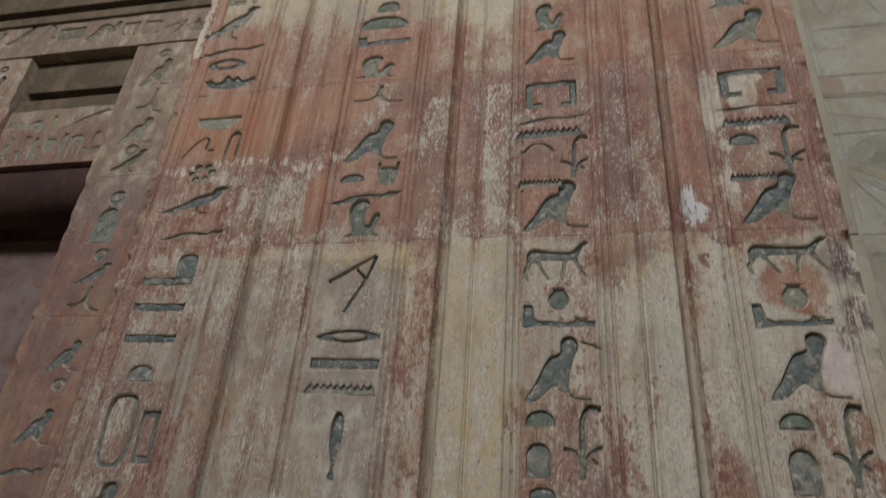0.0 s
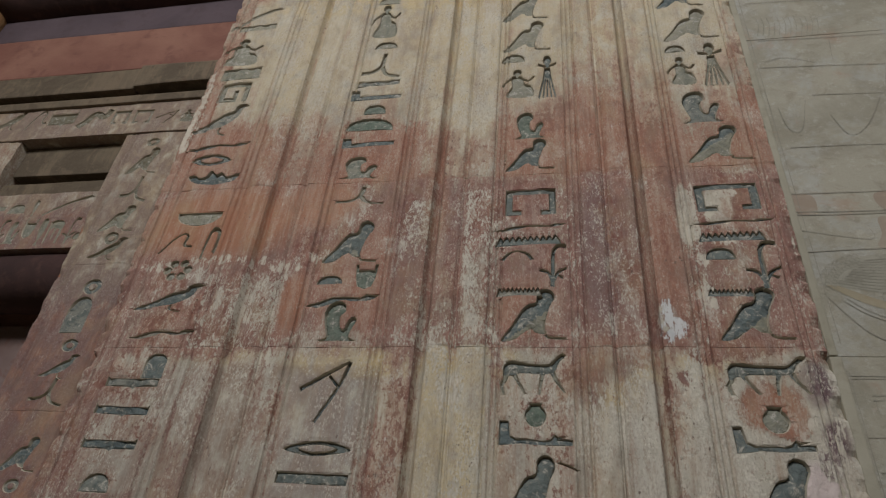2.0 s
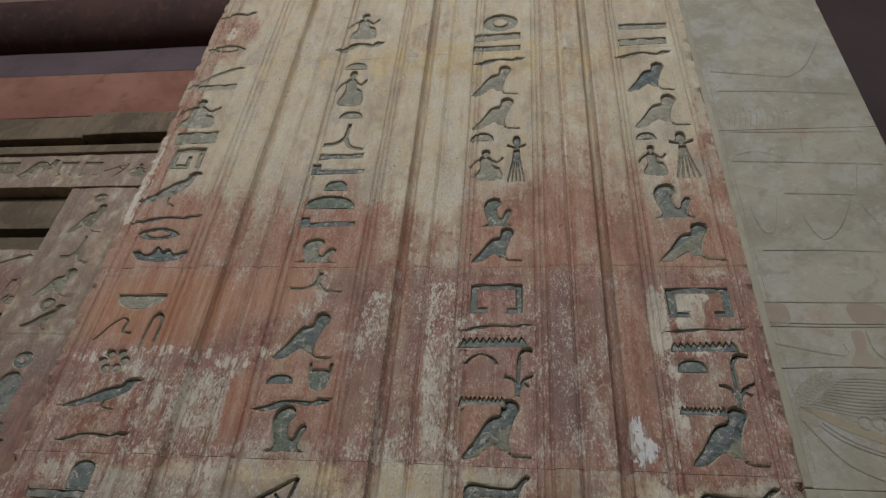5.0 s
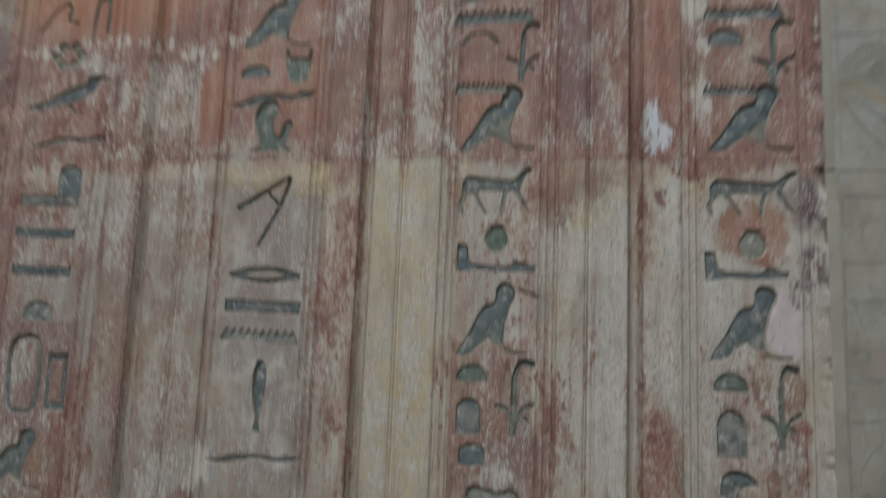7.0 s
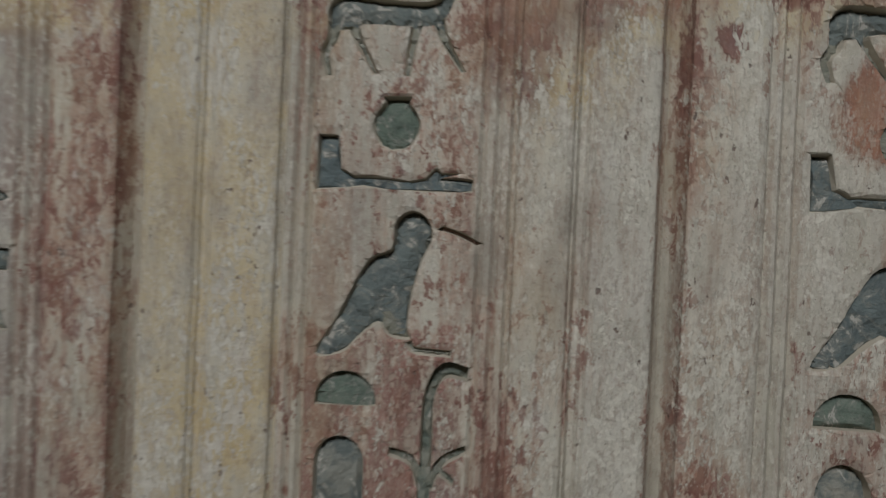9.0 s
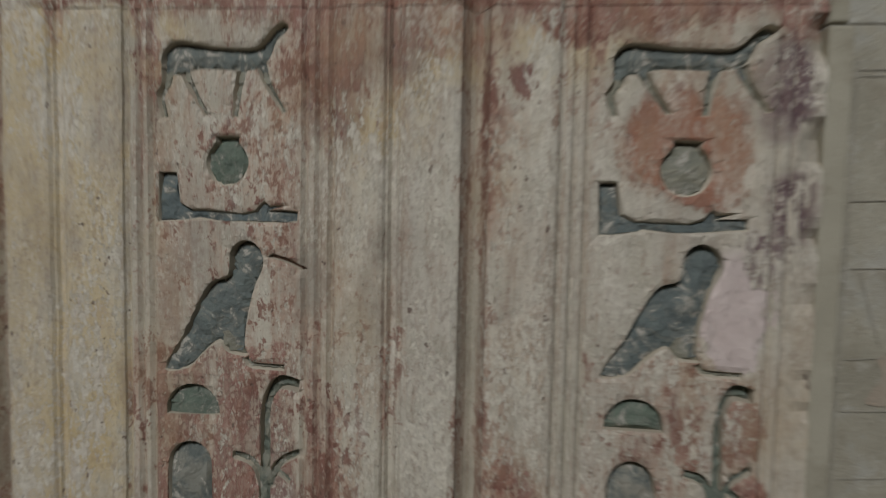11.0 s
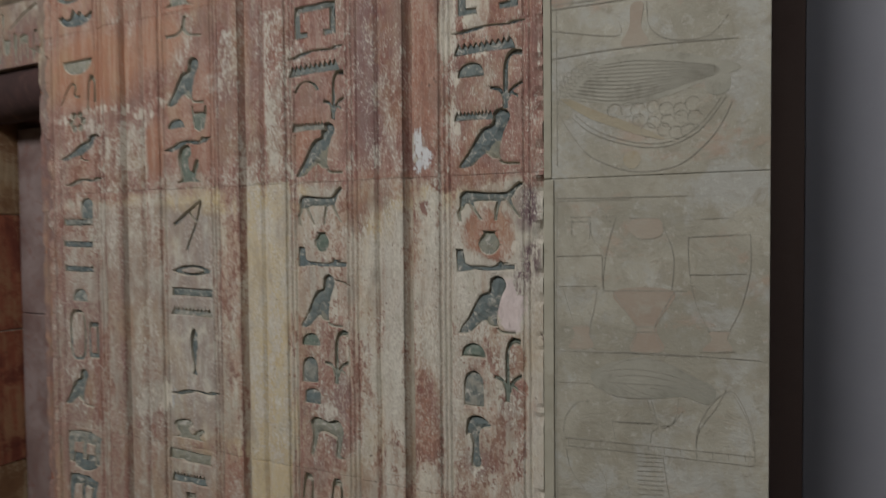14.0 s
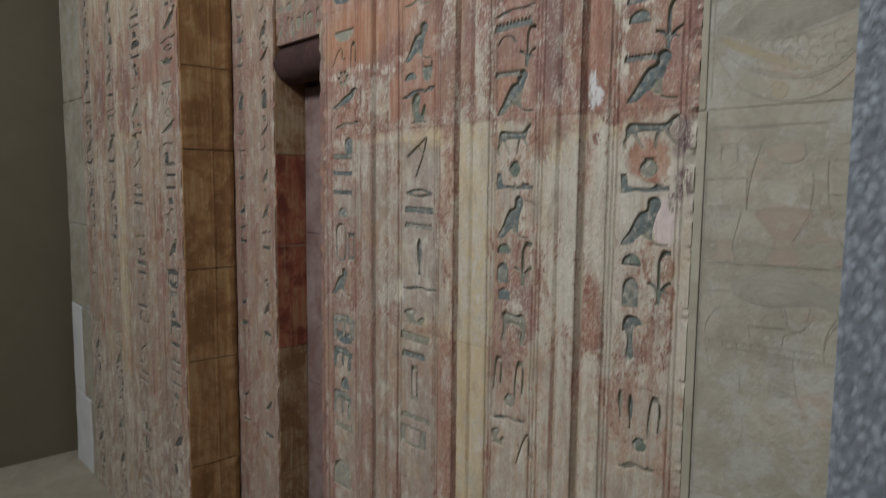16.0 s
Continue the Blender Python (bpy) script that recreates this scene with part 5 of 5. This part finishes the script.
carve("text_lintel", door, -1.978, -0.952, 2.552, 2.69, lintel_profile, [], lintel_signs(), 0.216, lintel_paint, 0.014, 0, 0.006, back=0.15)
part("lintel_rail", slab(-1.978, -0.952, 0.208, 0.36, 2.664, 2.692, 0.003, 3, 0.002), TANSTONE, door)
# dark strip standing in for the shadow under the projecting upper course
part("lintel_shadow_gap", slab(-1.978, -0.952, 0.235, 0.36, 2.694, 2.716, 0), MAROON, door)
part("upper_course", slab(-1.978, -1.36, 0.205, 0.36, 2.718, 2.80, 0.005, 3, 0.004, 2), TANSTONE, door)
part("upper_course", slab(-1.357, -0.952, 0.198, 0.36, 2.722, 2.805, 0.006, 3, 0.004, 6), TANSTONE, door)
part("plaster_band", slab(-1.978, -0.952, 0.206, 0.36, 2.802, 2.985, 0.004, 3, 0.003, 7), ORANGE, door, "smooth orange plaster band")
part("purple_band", slab(-1.978, -0.952, 0.208, 0.36, 2.987, 3.10, 0.004, 3, 0.003, 8), PURPLE, door)
# dark beam and panel put the shade of the overhang into their colour
part("head_beam", roll(-1.976, -0.954, 0.21, 3.2, 0.10), MAROON, door, "dark maroon beam at the head", True)
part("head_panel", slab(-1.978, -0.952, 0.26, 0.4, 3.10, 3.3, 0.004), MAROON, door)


# ---- pale relief panel beside the door ----
relief = thing("relief_panel", "pale limestone panel with faint carved baskets and stands", "relief panel")


def relief_block(x0, x1, z0, z1, at_y, seed):
    """A dressed block whose figures are cut a millimetre or two deep."""
    bm = slab(x0, x1, at_y, at_y + 0.1, z0 + 0.0003, z1 - 0.0003, 0.0013, 5, 0.0003, seed)
    return part("relief_block", bm, RELIEF, relief)


def flat_figure(loop, y, mat):
    """A thin worked patch of the face, bounded by a closed line."""
    q = np.array(loop)
    k = len(q)
    tri = geometry.delaunay_2d_cdt([Vector(p) for p in q], [(i - 1 if i else k - 1, i) for i in range(k)], [], 0, 1e-7, False)
    c, f = np.array([tuple(v) for v in tri[0]]), np.array([tuple(t) for t in tri[2]])
    f = f[winding(c[f].mean(1), q)]
    if len(f):
        mesh_object("carved_figure", [(a, y, b) for a, b in c], f.tolist(), mat, relief)


worked = itertools.count()


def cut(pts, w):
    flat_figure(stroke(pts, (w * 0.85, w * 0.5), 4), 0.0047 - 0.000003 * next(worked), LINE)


def tint(pts, mat):
    flat_figure(curve(pts, 4), 0.0051 - 0.000003 * next(worked), mat)


part("border_strip", slab(0.1286, 0.1435, 0.002, 0.08, 0.0, 1.811, 0.002, 5, 0.0012, 4), BORDER, relief, "yellowed upright edge strip")
part("border_strip", slab(0.1286, 0.1400, 0.0025, 0.08, 1.813, 3.15, 0.002, 5, 0.0012, 9), BORDER, relief)
RELIEF_SEAMS = [0.0, 0.62, 1.2, 1.812, 2.46, 3.15]
for n, (za, zb) in enumerate(zip(RELIEF_SEAMS, RELIEF_SEAMS[1:])):
    relief_block(0.1282, 0.412, za, zb, 0.0055, n)
cut([(0.149, 1.902), (0.17, 1.868), (0.195, 1.84), (0.244, 1.819), (0.29, 1.819), (0.319, 1.831), (0.35, 1.862), (0.369, 1.899)], 0.0018)
cut([(0.168, 1.895), (0.195, 1.872), (0.243, 1.853), (0.29, 1.848), (0.33, 1.865), (0.362, 1.905)], 0.0014)
cut([(0.172, 1.899), (0.198, 1.877), (0.243, 1.858), (0.29, 1.853), (0.327, 1.869), (0.357, 1.906)], 0.001)
tint([(0.153, 1.92), (0.165, 1.92), (0.2, 1.902), (0.245, 1.882), (0.29, 1.858), (0.26, 1.864), (0.22, 1.88), (0.19, 1.893)], OCHRE)
tint([(0.148, 1.925), (0.17, 1.95), (0.2, 1.966), (0.25, 1.972), (0.3, 1.968), (0.345, 1.955), (0.375, 1.944), (0.374, 1.936), (0.34, 1.928), (0.305, 1.916), (0.25, 1.905), (0.2, 1.912), (0.165, 1.92)], GREYGREEN)
tint([(0.338, 1.93), (0.352, 1.938), (0.366, 1.932), (0.366, 1.915), (0.352, 1.908), (0.34, 1.914)], GREYGREEN)
tint([(0.237, 1.833), (0.241, 1.842), (0.25, 1.845), (0.258, 1.84), (0.259, 1.83), (0.252, 1.822), (0.243, 1.823)], OCHRE)
cut([(0.146, 1.785), (0.244, 1.784), (0.318, 1.784)], 0.0014)
cut([(0.148, 1.781), (0.244, 1.781)], 0.001)
cut([(0.148, 1.573), (0.223, 1.576), (0.324, 1.578)], 0.0014)
cut([(0.149, 1.663), (0.202, 1.665)], 0.001)
cut([(0.212, 1.659), (0.317, 1.662)], 0.0012)
cut([(0.1475, 2.6), (0.1465, 2.2), (0.1475, 1.83)], 0.0014)
cut([(0.147, 1.79), (0.1455, 1.5), (0.147, 1.2)], 0.0012)
tint([(0.223, 1.658), (0.302, 1.661), (0.279, 1.615), (0.289, 1.583), (0.246, 1.58), (0.254, 1.613)], PINK)
cut([(0.223, 1.658), (0.246, 1.623), (0.255, 1.608), (0.246, 1.58)], 0.0012)
cut([(0.302, 1.661), (0.282, 1.625), (0.277, 1.609), (0.288, 1.583)], 0.0012)
cut([(0.251, 1.612), (0.279, 1.614)], 0.001)
cut([(0.251, 1.605), (0.28, 1.607)], 0.001)
tint([(0.247, 1.753), (0.282, 1.755), (0.283, 1.735), (0.249, 1.734)], PINK)
cut([(0.245, 1.756), (0.287, 1.756)], 0.001)
cut([(0.155, 1.661), (0.163, 1.635), (0.17, 1.614)], 0.001)
cut([(0.202, 1.656), (0.198, 1.632), (0.192, 1.604), (0.199, 1.578)], 0.001)
cut([(0.15, 1.606), (0.193, 1.609)], 0.001)
cut([(0.213, 1.763), (0.216, 1.755), (0.221, 1.752)], 0.0015)
cut([(0.191, 1.752), (0.197, 1.728), (0.212, 1.71)], 0.001)
cut([(0.165, 1.752), (0.191, 1.753)], 0.001)
tint([(0.193, 1.542), (0.209, 1.556), (0.23, 1.565), (0.257, 1.572), (0.289, 1.568), (0.323, 1.553), (0.351, 1.539), (0.343, 1.518), (0.312, 1.525), (0.273, 1.518), (0.231, 1.517), (0.204, 1.527)], GREYGREEN)
cut([(0.209, 1.55), (0.23, 1.562), (0.257, 1.571), (0.289, 1.568), (0.323, 1.553), (0.351, 1.539)], 0.0014)
cut([(0.212, 1.55), (0.251, 1.556), (0.3, 1.551), (0.348, 1.536)], 0.0014)
cut([(0.222, 1.544), (0.26, 1.548), (0.306, 1.543), (0.347, 1.531)], 0.0014)
cut([(0.216, 1.536), (0.252, 1.536), (0.289, 1.537), (0.329, 1.531), (0.344, 1.525)], 0.0014)
cut([(0.225, 1.534), (0.249, 1.522), (0.273, 1.519)], 0.0014)
cut([(0.237, 1.535), (0.258, 1.526), (0.278, 1.522)], 0.0014)
cut([(0.193, 1.532), (0.207, 1.524), (0.228, 1.517), (0.273, 1.518)], 0.0014)
cut([(0.272, 1.533), (0.301, 1.529), (0.343, 1.518)], 0.0014)
cut([(0.148, 1.573), (0.271, 1.579), (0.402, 1.579)], 0.0014)
cut([(0.149, 1.529), (0.194, 1.532)], 0.001)
cut([(0.328, 1.461), (0.33, 1.485), (0.346, 1.519), (0.369, 1.538), (0.385, 1.515), (0.395, 1.481), (0.396, 1.449)], 0.0013)
cut([(0.268, 1.516), (0.276, 1.491), (0.291, 1.485), (0.302, 1.494), (0.307, 1.522)], 0.0011)
cut([(0.223, 1.482), (0.274, 1.485)], 0.001)
cut([(0.272, 1.46), (0.275, 1.476), (0.288, 1.485)], 0.001)
cut([(0.155, 1.46), (0.158, 1.481), (0.173, 1.502), (0.192, 1.507)], 0.001)
cut([(0.157, 1.452), (0.245, 1.455), (0.396, 1.459)], 0.0012)
cut([(0.159, 1.441), (0.246, 1.444), (0.395, 1.447)], 0.0012)
cut([(0.162, 1.451), (0.163, 1.441)], 0.0012)
cut([(0.184, 1.452), (0.185, 1.442)], 0.0012)
cut([(0.206, 1.453), (0.207, 1.443)], 0.0012)
cut([(0.227, 1.454), (0.228, 1.444)], 0.0012)
cut([(0.248, 1.455), (0.249, 1.445)], 0.0012)
cut([(0.269, 1.455), (0.27, 1.446)], 0.0012)
cut([(0.289, 1.456), (0.29, 1.447)], 0.0012)
cut([(0.309, 1.457), (0.31, 1.448)], 0.0012)
cut([(0.328, 1.458), (0.329, 1.448)], 0.0012)
cut([(0.348, 1.459), (0.348, 1.449)], 0.0012)
cut([(0.366, 1.459), (0.367, 1.45)], 0.0012)
cut([(0.385, 1.46), (0.386, 1.451)], 0.0012)
cut([(0.255, 1.439), (0.288, 1.442)], 0.0012)
cut([(0.255, 1.433), (0.288, 1.436)], 0.0012)
cut([(0.255, 1.427), (0.288, 1.43)], 0.0012)
cut([(0.255, 1.42), (0.289, 1.424)], 0.0012)
cut([(0.255, 1.414), (0.289, 1.417)], 0.0012)
cut([(0.255, 1.408), (0.289, 1.411)], 0.0012)
cut([(0.256, 1.402), (0.289, 1.405)], 0.0012)
cut([(0.256, 1.396), (0.289, 1.399)], 0.0012)
cut([(0.256, 1.389), (0.289, 1.393)], 0.0012)
cut([(0.256, 1.383), (0.29, 1.387)], 0.0012)
cut([(0.288, 1.443), (0.293, 1.407), (0.298, 1.384)], 0.0012)
cut([(0.159, 1.436), (0.166, 1.408), (0.186, 1.382)], 0.001)
cut([(0.194, 1.434), (0.213, 1.402), (0.217, 1.377), (0.244, 1.381), (0.241, 1.409)], 0.001)
cut([(0.134, 1.977), (0.243, 1.981), (0.375, 1.976)], 0.0016)
cut([(0.134, 2.045), (0.243, 2.044), (0.375, 2.047)], 0.0016)
cut([(0.134, 2.051), (0.243, 2.049), (0.375, 2.051)], 0.0016)
cut([(0.134, 2.086), (0.235, 2.086), (0.312, 2.086)], 0.0016)
tint([(0.134, 2.083), (0.168, 2.082), (0.168, 2.048), (0.143, 2.048)], PINK)
tint([(0.255, 2.082), (0.301, 2.08), (0.295, 2.053), (0.26, 2.051)], PINK)
tint([(0.247, 2.035), (0.263, 2.035), (0.26, 2.005), (0.271, 1.981), (0.235, 1.983), (0.245, 2.007)], PINK)
cut([(0.267, 2.036), (0.271, 2.003), (0.297, 1.984), (0.341, 1.983), (0.365, 2.008)], 0.001)
cut([(0.137, 2.017), (0.227, 1.998), (0.231, 2.017)], 0.001)
cut([(0.156, 2.571), (0.254, 2.566), (0.394, 2.551)], 0.0016)
cut([(0.16, 2.456), (0.275, 2.451), (0.383, 2.448)], 0.0016)
cut([(0.15, 2.381), (0.257, 2.375), (0.393, 2.366)], 0.0016)
cut([(0.159, 2.183), (0.251, 2.183), (0.336, 2.179)], 0.0016)
cut([(0.218, 2.303), (0.331, 2.298)], 0.0016)
cut([(0.156, 2.632), (0.215, 2.621), (0.297, 2.606)], 0.0016)
cut([(0.295, 2.607), (0.333, 2.635), (0.376, 2.712)], 0.0014)
cut([(0.159, 2.276), (0.166, 2.226), (0.186, 2.223), (0.205, 2.292)], 0.0012)
cut([(0.236, 2.253), (0.253, 2.205), (0.286, 2.227), (0.321, 2.292)], 0.0012)
cut([(0.349, 2.362), (0.331, 2.285), (0.349, 2.23)], 0.0012)
cut([(0.278, 2.445), (0.271, 2.388)], 0.0012)
cut([(0.162, 2.396), (0.196, 2.404), (0.245, 2.383)], 0.0012)
cut([(0.162, 2.47), (0.169, 2.501), (0.167, 2.525)], 0.0011)
cut([(0.171, 2.469), (0.178, 2.5), (0.177, 2.524)], 0.0011)
cut([(0.181, 2.468), (0.188, 2.499), (0.186, 2.523)], 0.0011)
cut([(0.19, 2.468), (0.197, 2.498), (0.196, 2.522)], 0.0011)
cut([(0.199, 2.467), (0.206, 2.497), (0.205, 2.521)], 0.0011)
cut([(0.209, 2.466), (0.216, 2.496), (0.215, 2.52)], 0.0011)
cut([(0.218, 2.465), (0.225, 2.496), (0.224, 2.519)], 0.0011)
cut([(0.227, 2.464), (0.234, 2.495), (0.234, 2.519)], 0.0011)
cut([(0.236, 2.464), (0.244, 2.494), (0.243, 2.518)], 0.0011)
cut([(0.245, 2.463), (0.253, 2.493), (0.253, 2.517)], 0.0011)
cut([(0.254, 2.462), (0.262, 2.492), (0.262, 2.516)], 0.0011)
cut([(0.263, 2.461), (0.271, 2.491), (0.271, 2.515)], 0.0011)

cut([(0.318, 1.731), (0.354, 1.733), (0.390, 1.734)], 0.001)
cut([(0.320, 1.683), (0.354, 1.684), (0.387, 1.686)], 0.001)
cut([(0.390, 1.734), (0.390, 1.689), (0.380, 1.644), (0.367, 1.614)], 0.001)
cut([(0.318, 1.730), (0.320, 1.682), (0.329, 1.642), (0.343, 1.614)], 0.001)
cut([(0.333, 1.754), (0.365, 1.755)], 0.001)
tint([(0.344, 1.611), (0.367, 1.612), (0.364, 1.603), (0.370, 1.588), (0.336, 1.586), (0.347, 1.601)], PINK)
cut([(0.341, 1.612), (0.369, 1.613)], 0.001)
cut([(0.333, 1.585), (0.374, 1.588)], 0.001)
cut([(0.147, 1.705), (0.209, 1.707)], 0.001)
cut([(0.209, 1.707), (0.209, 1.665)], 0.001)
cut([(0.210, 1.660), (0.213, 1.700), (0.221, 1.737), (0.228, 1.758)], 0.001)
cut([(0.298, 1.663), (0.301, 1.702), (0.293, 1.732), (0.284, 1.750)], 0.001)
cut([(0.166, 1.759), (0.194, 1.759)], 0.001)
cut([(0.168, 1.755), (0.167, 1.735)], 0.001)
cut([(0.193, 1.754), (0.192, 1.729)], 0.001)
tint([(0.169, 1.608), (0.192, 1.609), (0.191, 1.598), (0.197, 1.581), (0.164, 1.578), (0.172, 1.596)], PINK)
tint([(0.251, 1.753), (0.283, 1.754), (0.285, 1.733), (0.254, 1.730)], PINK)
cut([(0.363, 1.540), (0.352, 1.516), (0.332, 1.484), (0.328, 1.460)], 0.001)
cut([(0.372, 1.533), (0.389, 1.500), (0.395, 1.466)], 0.001)
cut([(0.222, 1.483), (0.283, 1.487)], 0.001)
cut([(0.222, 1.483), (0.227, 1.458)], 0.001)
cut([(0.273, 1.516), (0.283, 1.483), (0.300, 1.489), (0.312, 1.507)], 0.001)

# fruit in the basket, and the florets of the tied stalks
rnd = random.Random(5)
for row, (z, xa, xb) in enumerate(((1.898, 0.225, 0.335), (1.883, 0.25, 0.34), (1.868, 0.27, 0.335))):
    for x in np.arange(xa + 0.008 * (row % 2), xb, 0.0165):
        cx, cz, r = x + rnd.uniform(-0.002, 0.002), z + rnd.uniform(-0.003, 0.003), rnd.uniform(0.0075, 0.0095)
        cut([(cx + r * math.cos(a), cz + r * math.sin(a)) for a in np.linspace(0.3, 5.2, 9)], 0.0009)
for a in np.linspace(1.75, 3.05, 12):
    for r in (0.052, 0.060, 0.068):
        cx, cz = 0.212 + r * math.cos(a), 1.912 + r * 0.86 * math.sin(a)
        if cx > 0.15:
            cut([(cx + 0.0032 * math.cos(b), cz + 0.0032 * math.sin(b)) for b in np.linspace(0, 5.6, 7)], 0.0007)
for k in range(11):
    u = k / 10
    cut([(0.165 + 0.045 * u, 1.925 + 0.036 * u), (0.24 + 0.02 * u, 1.912 + 0.05 * u), (0.355 - 0.012 * abs(u - 0.5), 1.934 + 0.012 * u)], 0.0009)

# plain plaster margin beyond the far jamb
margin = thing("plaster_margin", "pale stone edge with white plaster fill beside the door", "plaster edge")
EDGE = far_x(0.128) - 0.002
part("plaster_foot", slab(-3.72, -3.405, -0.002, 0.2, 0.0, 0.44, 0.006, 3, 0.004), WHITE, margin, "smooth white plaster fill")
part("plaster_foot", slab(-3.72, -3.525, -0.001, 0.2, 0.441, 0.97, 0.006, 3, 0.004, 2), WHITE, margin)
part("margin_block", slab(-3.403, EDGE, 0.002, 0.2, 0.0, 0.44, 0.006, 3, 0.004, 5), RELIEF, margin)
part("margin_block", slab(-3.523, EDGE, 0.002, 0.2, 0.441, 0.97, 0.006, 3, 0.004, 6), RELIEF, margin)
for n, (za, zb) in enumerate(((0.971, 1.45), (1.451, 2.14), (2.141, 3.3))):
    part("margin_block", slab(-3.72, EDGE, 0.002, 0.2, za, zb, 0.008, 4, 0.006, n), RELIEF, margin)


# ---- the room ----
def structure(name, x0, x1, y0, y1, z0, z1, mat, label, category):
    return tagged(part(name, slab(x0, x1, y0, y1, z0, z1, 0), mat, None), label, category, "", "structure")


structure("floor", -4.0, 3.0, -4.2, 1.2, -0.1, 0.0, FLOOR, "pale smooth stone museum floor", "floor")
structure("wall_west", -4.0, -3.86, -4.2, 1.2, 0.0, 4.4, WALLTAN, "plain tan painted museum wall", "wall")
structure("wall_north", -3.86, 0.412, 0.44, 0.6, 0.0, 4.4, BROWN, "dark brown wall behind the door", "wall")
structure("wall_return", 0.34, 0.4115, 0.1065, 0.62, 0.0, 4.4, BROWN, "dark brown painted side of the panel wall", "wall")
structure("wall_recess", 0.4125, 0.476, 0.51, 0.65, 0.0, 4.4, BROWN, "brown painted strip deep beside the panel", "wall")
structure("wall_upper", 0.477, 2.86, 0.51, 0.65, 2.572, 4.4, DARKBROWN, "dark brown wall above the grey panel", "wall")
structure("wall_grey", 0.477, 2.86, 0.50, 0.65, 0.0, 2.57, GREY, "smooth grey painted museum wall", "wall")
structure("wall_south", -3.86, 2.86, -4.2, -4.06, 0.0, 4.4, WALLTAN, "plain tan painted wall across the room", "wall")
structure("wall_east", 2.86, 3.0, -4.2, 1.2, 0.0, 4.4, WALLTAN, "plain tan painted wall of the room", "wall")
structure("ceiling", -4.0, 3.0, -4.2, 1.2, 4.4, 4.5, BROWN, "dark brown museum ceiling", "ceiling")

granite = thing("granite_pier", "grey speckled granite block wall with rough face", "granite wall")
for n, (za, zb) in enumerate(((0.0, 0.6), (0.6, 1.2), (1.2, 1.795), (1.795, 2.5), (2.5, 3.3))):
    part("granite_block", slab(0.537, 2.8, -0.7, -0.42, za + 0.0003, zb - 0.0003, 0.0025, 4, 0.0022, n), GRANITE, granite)
